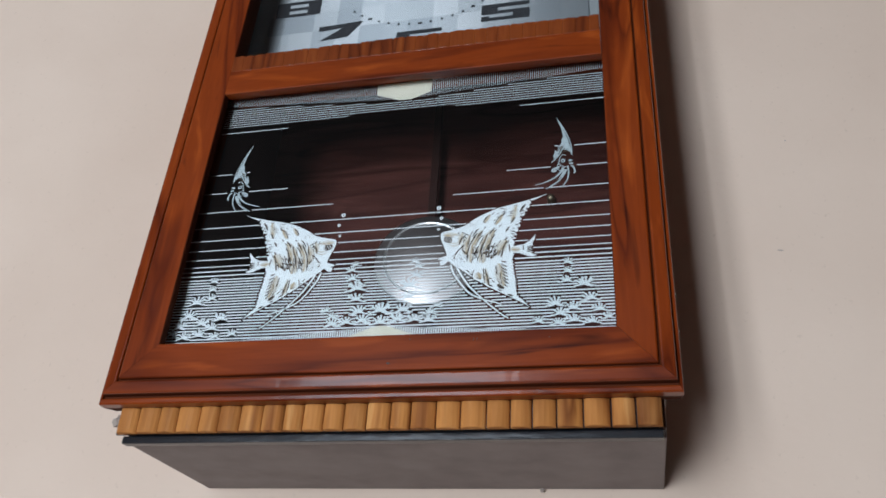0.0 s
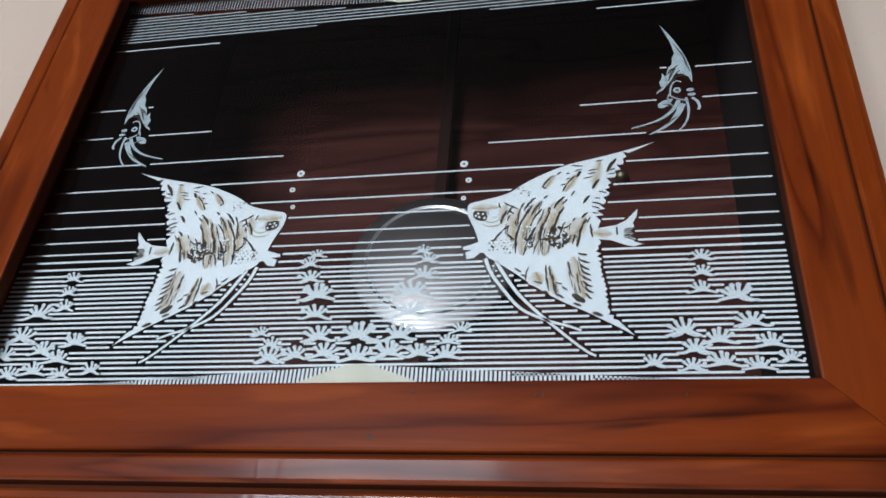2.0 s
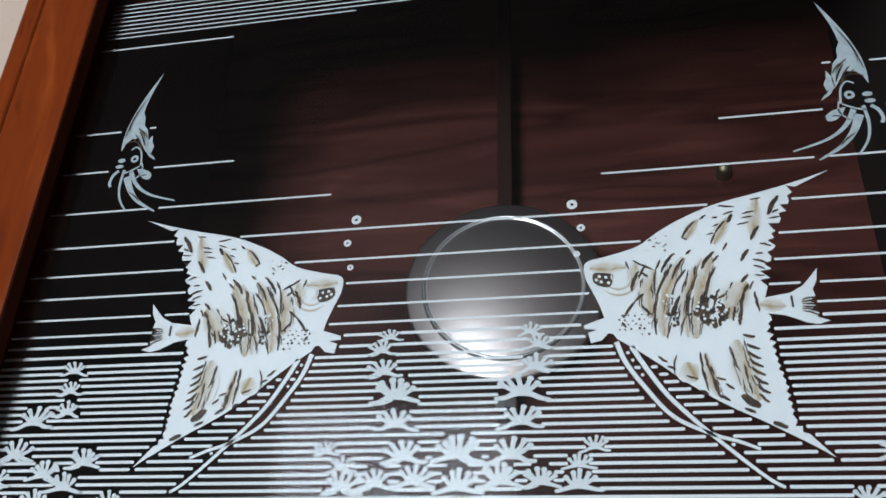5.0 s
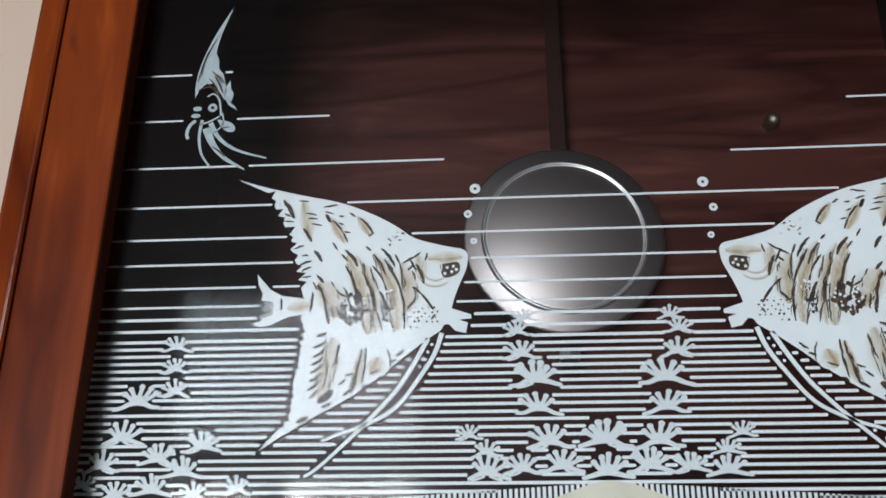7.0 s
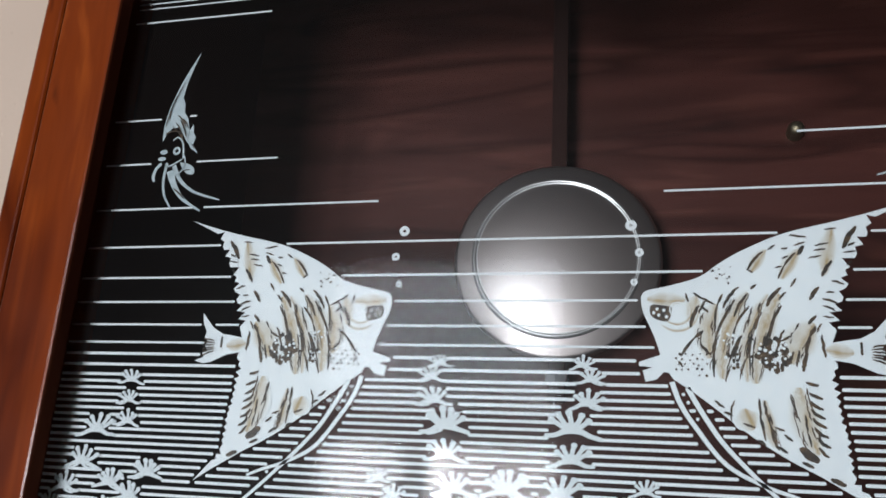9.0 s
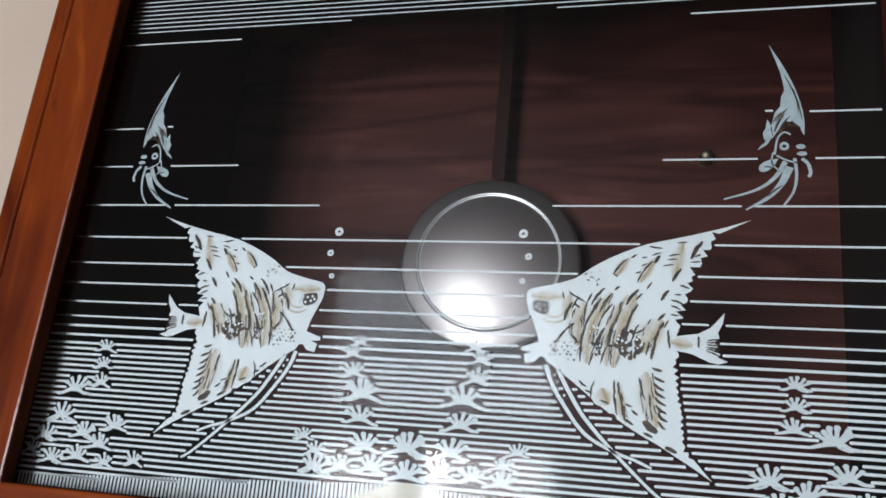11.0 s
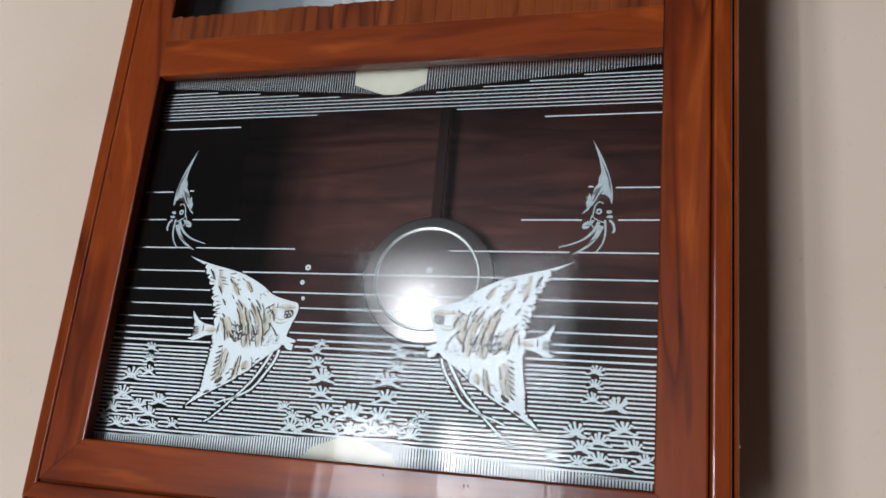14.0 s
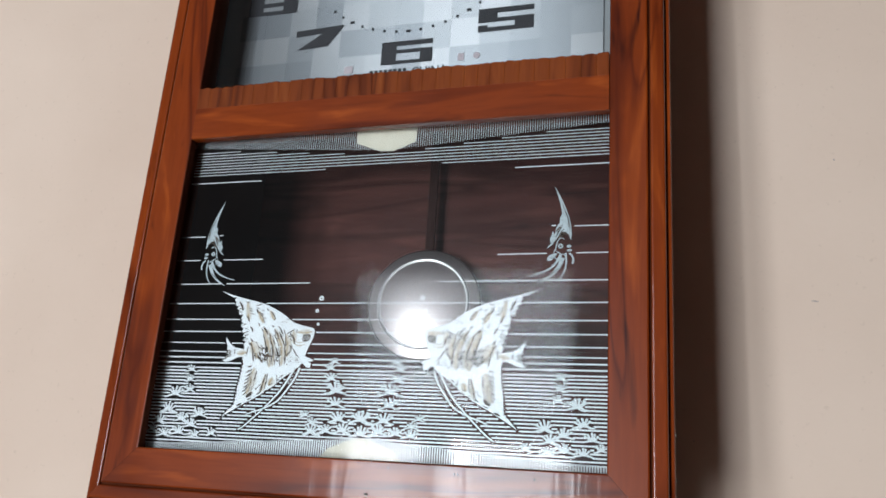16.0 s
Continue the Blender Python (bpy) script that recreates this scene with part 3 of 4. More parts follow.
BAND_DARKS = ((-64.6, -21.1, -61.0, -25.7, 0.3, 1.1), (-65.6, -22.2, -63.9, -24.1, 0.1, 0.6), (-58.9, -20.3, -57.7, -21.3, 0, 0.7), (-57.2, -22.4, -53.8, -28.2, 0.5, 0.8),
              (-55.0, -20.9, -51.3, -26.0, 0.4, 0.9), (-64.3, -25.3, -60.5, -39.4, 1.2, 0.8), (-63.0, -27.5, -61.4, -37.9, 0.7, 0.9), (-64.7, -31.2, -62.9, -36.4, 0.3, 0.7),
              (-66.0, -32.8, -63.9, -33.9, 0, 0.7), (-57.3, -25.5, -53.1, -35.1, 1, 0.7), (-59.9, -27.0, -56.6, -42.2, 1, 0.5), (-54.2, -24.0, -48.6, -42.6, 1.8, 0.8),
              (-51.2, -22.5, -49.2, -30.6, 0.5, 0.7), (-55.2, -32.6, -53.3, -39.3, 0.5, 1.1), (-54.5, -34.4, -52.4, -38.7, 0.3, 0.7), (-58.3, -33.1, -57.3, -43.0, 0.4, 0.5))
GILL_DARKS = ((-46.6, -31.6, -41.2, -37.7, 0.4, 0.9), (-48.2, -37.4, -45.7, -34.8, 0, 0.8), (-46.5, -25.8, -48.0, -27.1, 0, 0.7), (-49.1, -25.1, -46.0, -23.5, 0.1, 0.7),
              (-47.6, -23.9, -45.8, -27.3, 0.2, 0.7), (-45.7, -25.5, -43.6, -30.8, 0.3, 1.1), (-46.4, -23.6, -44.6, -22.3, 0, 0.6), (-42.7, -22.3, -43.4, -24.6, 0, 0.6),
              (-40.8, -38.9, -41.7, -40.4, 0, 0.6), (-71.7, -27.9, -70.0, -30.0, 0.1, 0.9), (-71.6, -30.5, -69.1, -37.1, 0.5, 1.1), (-69.5, -36.7, -68.3, -41.0, 0.2, 1.1),
              (-72.8, -32.5, -73.2, -37.6, 0.1, 0.8), (-66.4, -36.4, -65.4, -39.3, 0.1, 0.9), (-67.8, -36.0, -67.0, -39.9, 0.1, 0.7), (-52.7, -39.6, -51.3, -43.7, 0.2, 0.5))
LOW_DARKS = ((-59.5, -47.7, -60.5, -53.1, 0.2, 0.7), (-58.3, -47.4, -59.4, -56.8, 0.3, 0.7), (-60.5, -53.0, -62.2, -58.9, 0.3, 0.8), (-52.9, -47.8, -52.1, -52.7, 0.2, 0.5),
             (-61.3, -53.7, -63.5, -54.5, 0, 0.6), (-66.6, -57.9, -70.4, -60.9, 0.3, 2.2), (-72.5, -64.5, -75.4, -65.7, 0.1, 1.3), (-63.3, -55.4, -65.1, -56.6, 0, 0.7),
             (-48.5, -48.0, -50.8, -49.7, 0, 0.7), (-50.7, -50.6, -52.4, -51.4, 0, 0.7), (-54.6, -53.1, -57.3, -53.9, 0, 0.6), (-57.7, -56.6, -59.4, -57.8, 0, 0.8),
             (-61.9, -57.9, -63.9, -59.4, 0, 0.8), (-66.8, -61.2, -69.2, -62.3, 0, 0.9), (-65.6, -46.7, -66.9, -52.4, 0.2, 0.5), (-68.1, -50.7, -68.9, -57.8, 0.2, 0.6))
COMB_DARKS = ((-68.7, -43.4, -71.4, -44.1, 0.2, 0.9), (-69.2, -45.7, -71.9, -47.0, 0.3, 0.9), (-69.2, -47.6, -72.0, -49.5, 0.3, 0.9), (-69.3, -49.5, -72.2, -51.5, 0.3, 0.9),
              (-69.5, -51.4, -72.4, -53.6, 0.3, 0.9), (-69.8, -53.5, -72.6, -55.8, 0.3, 0.9), (-70.3, -55.7, -72.8, -57.9, 0.3, 0.9), (-70.5, -57.8, -72.4, -60.0, 0.2, 0.8))


def arc(x0, z0, x1, z1, bend, n=8):
    d = math.hypot(x1 - x0, z1 - z0)
    nx, nz = -(z1 - z0) / d, (x1 - x0) / d
    return [(x0 + (x1 - x0) * k / n + nx * bend * math.sin(math.pi * k / n), z0 + (z1 - z0) * k / n + nz * bend * math.sin(math.pi * k / n)) for k in range(n + 1)]


def tint(bm, first, index):
    """Gives the faces made since first another of the print's inks."""
    bm.faces.ensure_lookup_table()
    for face in bm.faces[first:]:
        face.material_index = index


def angelfish():
    """The large angelfish that looks towards the middle, on the left half of the glass."""
    bm = bmesh.new()
    layer = bm.loops.layers.uv.new("UVMap")
    flat(bm, BODY, Y_BODY)
    flat(bm, TAIL + [(-74.8, -34.2), (-74.8, -38.2)], Y_BODY - 0.00002)
    flat(bm, PELVIC + [(-40.0, -40.0), (-38.0, -37.0)], Y_BODY - 0.00002)
    for f in FEELERS:
        ribbon(bm, smooth_line(f), 1.25, 0.7, Y_BODY)
    first = len(bm.faces)
    for k, (x0, z0, x1, z1, bend, w) in enumerate(TANS):
        ribbon(bm, arc(x0, z0, x1, z1, bend, 12), w * 2.4, w * 2.4, Y_TAN - 0.000004 * k, layer, belly=True)
    for k, (radius, a0, a1, w) in enumerate(((3.4, 150, 330, 1.0), (5.0, 170, 320, 1.0))):
        ribbon(bm, [(-40.6 + radius * math.cos(radians(a)), -26.6 + radius * math.sin(radians(a))) for a in range(a0, a1, 12)], w, w, Y_TAN - 0.00006 - 0.000004 * k, layer, belly=True)
    tint(bm, first, 1)
    first = len(bm.faces)
    r = random.Random(8)
    lay = [0]

    def dash(x0, z0, x1, z1, bend, w):
        """A ragged dark stroke, broken here and there."""
        lay[0] += 1
        y = Y_MARK - 0.0000003 * lay[0]
        line = [(x + r.uniform(-0.15, 0.15), z + r.uniform(-0.1, 0.1)) for x, z in arc(x0, z0, x1, z1, bend, 9)]
        w *= 0.9
        if math.hypot(x1 - x0, z1 - z0) > 7:
            cut = r.randrange(4, 7)
            ribbon(bm, line[:cut], w, w, y, belly=True)
            ribbon(bm, line[cut - 1:], w * 0.9, w * 0.9, y - 0.0000001, belly=True)
        else:
            ribbon(bm, line, w, w, y, belly=True)

    for group in (FIN_DARKS, FIN_SLITS, BAND_DARKS, GILL_DARKS, LOW_DARKS, COMB_DARKS):
        for x0, z0, x1, z1, bend, w in group:
            dash(x0, z0, x1, z1, bend, w)
    for x0, z0, x1, z1, bend, w in TANS[3:8] + TANS[11:13]:      # thin broken hairlines along both sides of the bands
        for side in (-1, 1):
            for _ in range(7):
                s0 = r.uniform(0.0, 0.8)
                s1 = s0 + r.uniform(0.10, 0.25)
                off = side * w * r.uniform(0.40, 0.75)
                mid = bend * math.sin(math.pi * (s0 + s1) / 2)
                dash(x0 + (x1 - x0) * s0 + off + mid, z0 + (z1 - z0) * s0, x0 + (x1 - x0) * s1 + off + mid, z0 + (z1 - z0) * s1, 0.15, r.uniform(0.22, 0.45))
    for k in range(6):      # tail rays
        dash(-86.6, -34.6 - k * 0.95, -83.0, -35.2 - k * 0.55, 0.1, 0.5)
    for k in range(4):
        disc(bm, -80.9, -34.4 - 0.75 * k, 0.33, Y_MARK - 0.00005, 8, 0.45)
    for k in range(44):     # dark dapple behind the bands and round the eye
        a, d = r.uniform(0, 6.28), math.sqrt(r.random())
        disc(bm, -61.8 + 3.4 * d * math.cos(a), -37.0 + 3.9 * d * math.sin(a), r.uniform(0.35, 0.8), Y_MARK - 0.00003 - 0.0000004 * k, 7, r.uniform(0.6, 1.3))
    flat(bm, smooth_line([(-39.5, -25.7), (-37.0, -25.3), (-34.6, -25.3), (-34.4, -27.6), (-36.0, -28.9), (-38.4, -29.3), (-39.3, -27.6)], 3), Y_MARK)
    for cx, cz, sx, sz, n, size in ((-50.6, -17.7, 3.2, 2.4, 17, 0.22), (-53.0, -37.6, 1.2, 3.0, 11, 0.36), (-57.0, -36.0, 1.0, 3.0, 7, 0.3)):
        for k in range(n):
            disc(bm, cx + r.uniform(-sx, sx), cz + r.uniform(-sz, sz), size * r.uniform(0.7, 1.3), Y_MARK - 0.00006 - 0.0000004 * k, 7)
    for k in range(22):     # rows of dots on the throat
        disc(bm, -47.0 + 1.55 * (k % 5) + 0.7 * (k // 5 % 2) + r.uniform(-0.3, 0.3), -37.2 - 1.25 * (k // 5) + r.uniform(-0.25, 0.25), r.uniform(0.2, 0.34), Y_MARK - 0.00009 - 0.0000004 * k, 7)
    tint(bm, first, 2)
    ring(bm, -40.9, -26.5, 1.75, 2.05, Y_DOT)
    disc(bm, -40.9, -26.5, 1.5, Y_DOT)
    for x, z in ((-64.8, -34.8), (-62.6, -34.4), (-61.4, -36.6), (-63.4, -36.8), (-62.2, -38.4), (-65.6, -37.0), (-37.6, -26.6), (-36.0, -26.3), (-36.4, -27.8), (-38.2, -28.2), (-35.2, -27.2)):
        disc(bm, x, z, 0.42, Y_DOT, 8)
    for k in range(26):     # light flecks on the dappled flank and between the bands
        x, z = ((-61.8, -37.2), (-52.6, -35.0))[k % 3 == 2]
        disc(bm, x + r.uniform(-3.0, 3.0) * (1 if k % 3 < 2 else 0.5), z + r.uniform(-3.6, 3.6), r.uniform(0.22, 0.45), Y_DOT - 0.0000004 * k, 7)
    fish = finish("printed_angelfish", bm, INK, glass, "white printed angelfish with tan and brown bands")
    fish.data.materials.append(TAN)
    fish.data.materials.append(MARK)
    return fish


def small_fish():
    bm = bmesh.new()
    left = smooth_line([(-100.5, 56.1), (-104.2, 49.1), (-107.0, 42.6), (-109.0, 36.1), (-109.8, 30.5), (-109.6, 25.9)], 4)
    right = [(-108.4, 29.0), (-106.8, 30.4), (-104.8, 30.6), (-103.4, 29.0), (-101.0, 25.2), (-100.7, 29.0), (-101.9, 33.6), (-103.4, 35.4), (-103.6, 38.4), (-104.6, 40.5), (-104.2, 43.6), (-103.4, 47.1), (-102.2, 51.0)]
    flat(bm, left + right, Y_BODY)
    flat(bm, [(-99.7, 31.4), (-99.3, 28.6), (-98.4, 27.0), (-98.9, 24.6), (-96.9, 21.6), (-99.6, 23.4), (-101.2, 26.0), (-101.0, 29.0)], Y_BODY)
    ring(bm, -104.2, 22.8, 0.55, 1.35, Y_BODY, 12)
    disc(bm, -108.6, 22.6, 1.3, Y_BODY, 9, 0.8)
    disc(bm, -108.9, 20.4, 1.4, Y_BODY, 9, 0.7)
    flat(bm, smooth_line([(-102.6, 19.0), (-99.6, 18.4), (-97.4, 16.8), (-97.6, 15.0), (-99.6, 15.2), (-101.4, 16.8)], 3), Y_BODY)
    for pts, w0, w1 in (([(-108.8, 18.9), (-110.4, 17.2), (-111.0, 14.6), (-110.4, 13.2)], 1.0, 0.9), ([(-106.9, 19.0), (-107.3, 13.6), (-106.2, 8.4), (-103.2, 4.0)], 1.0, 0.5),
                        ([(-105.4, 16.4), (-103.4, 11.6), (-99.6, 7.0), (-93.6, 3.3)], 2.6, 0.4), ([(-104.4, 18.0), (-101.4, 13.0), (-96.1, 9.2), (-87.6, 6.5)], 1.5, 0.4),
                        ([(-106.0, 26.4), (-104.2, 27.2), (-102.4, 25.0), (-101.6, 20.2)], 0.4, 0.6), ([(-107.6, 17.6), (-104.8, 18.4), (-102.0, 20.0)], 0.5, 0.5),
                        ([(-101.2, 21.0), (-100.8, 17.6), (-103.0, 14.8)], 0.4, 0.4)):
        ribbon(bm, smooth_line(pts), w0, w1, Y_BODY)
    first = len(bm.faces)
    for x0, z0, x1, z1, b, w in ((-104.6, 45.6, -109.2, 31.0, -0.7, 0.45), (-105.4, 34.6, -102.0, 30.4, 0.3, 0.45), (-106.8, 30.9, -101.6, 24.6, 0.5, 0.4),
                                 (-103.6, 33.4, -101.2, 30.2, 0.2, 0.4), (-103.4, 10.6, -99.4, 7.2, 0.2, 0.5), (-108.9, 28.4, -103.2, 28.6, 0.9, 0.5), (-104.4, 33.0, -101.6, 27.2, 0.3, 0.6), (-105.9, 32.2, -102.6, 26.6, 0.4, 0.5), (-108.2, 33.0, -107.0, 41.0, 0.3, 0.3),
                                 (-101.3, 15.9, -98.6, 16.4, 0.2, 0.35), (-99.2, 24.6, -98.2, 23.2, 0.1, 0.4)):
        ribbon(bm, arc(x0, z0, x1, z1, b, 6), w, w, Y_MARK, belly=True)
    tint(bm, first, 1)
    fish = finish("printed_small_angelfish", bm, SMALL_INK, glass, "small pale grey printed angelfish")
    fish.data.materials.append(MARK)
    return fish


def mirrored(ob):
    """The same print once more, turned over about the middle of the glass."""
    twin = copy_thing(ob, Matrix.Diagonal((-1, 1, 1, 1)))
    twin.matrix_basis = Matrix.Diagonal((-1, 1, 1, 1))
    return twin


big = angelfish()
small = small_fish()
mirrored(big)
mirrored(small)

# coral clumps: (x, z, width) on the left half, and the ones in the middle
CORAL_L = ((-107.5, -45.8, 9), (-107.4, -51.4, 8.5), (-106.8, -57.2, 9.2), (-116.4, -59.4, 12.7), (-119.5, -68.3, 12.0), (-98.6, -70.6, 11.3), (-124.0, -75.1, 10.6),
           (-109.7, -73.6, 11.3), (-103.0, -76.7, 11.3), (-110.4, -80.9, 11.3), (-89.2, -81.0, 9), (-119.8, -82.2, 10), (-99.8, -82.3, 9), (-128.2, -80.0, 8))
CORAL_M = ((-18.0, -39.9, 7.6), (-20.1, -43.3, 8.5), (-19.2, -48.9, 10.6), (-15.8, -55.0, 14.1), (-15.4, -62.3, 12.0), (-13.0, -70.2, 12.7), (-32.6, -68.9, 7.4),
           (-28.6, -72.9, 8.5), (-28.4, -77.3, 11.3), (-19.8, -76.6, 10.6), (-10.4, -76.0, 12.0))
CORAL_C = ((0.0, -69.8, 13.5), (0.2, -77.3, 12.0))


def clump(seed):
    """A fan of short club-ended fronds on a solid heart, over two drooping foot lobes, one unit wide."""
    r = random.Random(seed)
    bm = bmesh.new()
    n = r.choice((5, 5, 6))
    lean = r.uniform(-0.07, 0.07)
    for k in range(n):
        a = math.pi * (0.20 + 0.60 * k / (n - 1)) + r.uniform(-0.07, 0.07)
        length = (0.44 - 0.05 * abs(math.cos(a))) * r.uniform(0.86, 1.06)
        x, z = math.cos(a) * length * 1.05 + lean, math.sin(a) * length - 0.13
        root = (math.cos(a) * 0.06, -0.12)
        line = smooth_line([root, (x * 0.58 + r.uniform(-0.02, 0.02), z * 0.50 - 0.06), (x, z)], 3)
        ribbon(bm, line, 0.093, 0.098, -0.00001 * k)
        disc(bm, x, z, r.uniform(0.062, 0.076), -0.0002 - 0.00001 * k, 9)
    disc(bm, 0, -0.04, 0.17, -0.0003, 12, 0.12)
    for side in (-1, 1):
        reach, droop = r.uniform(0.40, 0.52), r.uniform(-0.27, -0.20)
        line = smooth_line([(0.0, -0.10), (side * 0.17, -0.13), (side * reach * 0.66, -0.20 + r.uniform(-0.02, 0.03)), (side * reach, droop)], 3)
        ribbon(bm, line, 0.13, 0.085, -0.00035 - 0.00002 * side)
        disc(bm, side * reach, droop, 0.045, -0.00042 - 0.00002 * side, 8)
        if r.random() < 0.5:
            line = smooth_line([(side * 0.05, -0.18), (side * 0.22, -0.25), (side * 0.36, -0.27)], 3)
            ribbon(bm, line, 0.05, 0.06, -0.00045 - 0.00002 * side)
    me = bpy.data.meshes.new("printed_coral")
    bm.to_mesh(me)
    bm.free()
    me.materials.append(PALE_INK)
    return me


CLUMPS = [clump(s) for s in (11, 23, 37, 52, 64, 78)]
rnd = random.Random(2)
placed = []
for group in (CORAL_L, CORAL_M):
    for x, z, w in group:
        placed += [(x, z, w * 0.94), (-x if x > -100 else -x - 2.0, z, w * 0.94)]
placed += CORAL_C
for k, (x, z, w) in enumerate(placed):
    ob = new("printed_coral", CLUMPS[rnd.randrange(6)])
    ob.parent = glass
    ob.location = (x * 0.001, -0.00012 - 0.00002 * (k % 3), z * 0.001)
    ob.scale = (w * rnd.choice((-1, 1)), 1, w * rnd.uniform(0.82, 0.95))

# black glazing bead that hides the edge of the print beside the leaning stile
bm = bmesh.new()
bead = [(-0.1400, -0.0960), (print_left(-96) * 0.001 - 0.0004, -0.0960), (print_left(98) * 0.001 - 0.0004, 0.0980), (-0.1400, 0.0980)]
lo = [bm.verts.new((x, -0.0031, z)) for x, z in bead]
hi = [bm.verts.new((x - (0.0022 if k in (1, 2) else 0), -0.0062, z)) for k, (x, z) in enumerate(bead)]
bm.faces.new(hi)
for k in range(4):
    bm.faces.new((lo[k], lo[(k + 1) % 4], hi[(k + 1) % 4], hi[k]))
bmesh.ops.recalc_face_normals(bm, faces=bm.faces)
finish("glazing_bead", bm, LINING, clock, "matt black glazing bead")

# bubbles
for s in (-1, 1):
    for x, z, r in ((-30.0, -4.6, 1.45), (-32.0, -11.8, 1.1), (-30.6, -19.4, 0.9)):
        bm = bmesh.new()
        ring(bm, s * -x, z, r * 0.3, r, Y_BODY, 14)
        finish("printed_bubble", bm, INK, glass)


# lines, cut where a fish or a coral clump lies on them
def crossings(poly, z):
    xs = []
    for (ax, az), (bx, bz) in zip(poly, poly[1:] + poly[:1]):
        if (az > z) != (bz > z):
            xs.append(ax + (bx - ax) * (z - az) / (bz - az))
    xs.sort()
    return list(zip(xs[::2], xs[1::2]))


def stroke_cuts(line, z, width):
    return [(a - width, b + width) for a, b in [tuple(sorted((p[0], q[0]))) for p, q in zip(line, line[1:]) if (p[1] > z) != (q[1] > z)]]


FEELER_LINES = [smooth_line(f) for f in FEELERS]


def printed_line(z, spans, width):
    cuts = []
    for dz in (-0.45, 0, 0.45):
        for a, b in crossings(FISH, z + dz):
            cuts.append((a - 0.7, b + 0.7))
        for f in FEELER_LINES:
            cuts += stroke_cuts(f, z + dz, 0.85)
    if 3 < z < 36:
        cuts.append({True: (-111.2, -98.9), False: (-112.4, -97.0)}[z > 30] if z > 10 else (-96.0, -92.5))
    cuts += [(-b, -a) for a, b in cuts]
    for x, cz, w in placed:
        h = (z - cz) / w
        if -0.24 < h < 0.36:
            half = w * (0.44 if h < -0.08 else 0.30 if h < 0.10 else 0.34 * math.sqrt(max(0.0, 1 - (h / 0.44) ** 2)))
            cuts.append((x - half, x + half))
    cuts.sort()
    for a, b in spans:
        x = a
        for c, d in cuts + [(b, b)]:
            e = min(c, b)
            if e - x > 0.6:
                h = width / 2
                bm = bmesh.new()
                flat(bm, [(x, z - h * 0.5), (x + 0.25, z - h), (e - 0.25, z - h), (e, z - h * 0.5), (e, z + h * 0.5), (e - 0.25, z + h), (x + 0.25, z + h), (x, z + h * 0.5)], Y_LINE)
                finish("printed_line", bm, INK, glass)
            x = max(x, min(d, b))


def pair(z, inner, width):
    printed_line(z, [(print_left(z), -inner), (inner, PRINT_RIGHT)], width)


def full(z, width):
    printed_line(z, [(print_left(z), PRINT_RIGHT)], width)


pair(33.7, 98.9, 0.56)
for x in (-101.4, 99.2):      # the same line shows again behind each small fish
    bm = bmesh.new()
    flat(bm, [(x, 33.9), (x + 2.2, 33.9), (x + 2.2, 34.5), (x, 34.5)], Y_LINE)
    finish("printed_line", bm, INK, glass)
pair(19.0, 70.4, 0.56)
pair(4.4, 38.2, 0.56)
for z in (-7.4, -16.8, -24.0, -30.6, -35.7):
    full(z, 0.60)
for z in (-39.0, -42.1, -44.9):
    full(z, 0.8)
for i in range(1, 20):
    full(-44.9 - 1.88 * i, 0.78)
for z, inner in ((-82.5, 26), (-84.4, 48.5), (-86.2, 72), (-88.0, 100)):
    pair(z, inner, 0.78)
for i in range(9):
    z = 73.4 + 1.86 * i
    inner = (36, 0, 0, 0, 0, 25, 48, 70, 95)[i]
    if inner:
        pair(z, inner, 0.42)
    else:
        full(z, 0.42)
pair(68.3, 78, 0.54)


# hatched borders with cream medallions
def hatching(sign):
    bm = bmesh.new()
    x = -131.0
    while x < 130.5:
        if sign > 0:
            z0, z1 = 83.0 + 0.070 * abs(x - 2), 98.0
        else:
            z0, z1 = -95.5, -80.6 - 0.060 * abs(x - 1)
        if z1 - z0 > 0.4:
            w = 0.26 if sign > 0 else 0.78
            flat(bm, [(x, z0), (x + w, z0), (x + w, z1), (x, z1)], Y_LINE)
        x += 1.33
    return tagged(finish("printed_hatching", bm, INK, glass, "fine upright white hatching"), kind="stuff")


hatching(1)
hatching(-1)
bm = bmesh.new()
flat(bm, [(-18.2, 98.0), (-17.6, 88.6), (-8.0, 84.9), (-2.0, 82.7), (6.0, 82.5), (12.0, 84.6), (19.2, 87.6), (20.0, 98.0)], Y_BODY)
finish("printed_medallion", bm, CREAM, glass, "plain cream printed medallion")
bm = bmesh.new()
flat(bm, [(-26.0, -95.5), (-17.5, -86.2), (-11.0, -83.6), (-4.0, -81.0), (1.0, -80.2), (6.0, -81.0), (12.5, -83.4), (19.5, -86.0), (28.0, -95.5)], Y_BODY)
finish("printed_medallion", bm, CREAM, glass, "plain cream printed medallion")

# ---- pendulum ----
pendulum = new("pendulum")
pendulum.parent = clock
pendulum["label"] = "shiny silver pendulum with a ringed disc"
BX, BY, BZ = 0.0007, 0.0848, 0.0114
LEAN, TURN = -5.0, 3.8       # the disc hangs with its face a little upward and turned aside
DOME = 0.120                 # radius of the dished metal
RING_R = 0.0300


def dome_y(r):
    return BY + DOME - math.sqrt(DOME * DOME - r * r) - (DOME - math.sqrt(DOME * DOME - RING_R * RING_R))


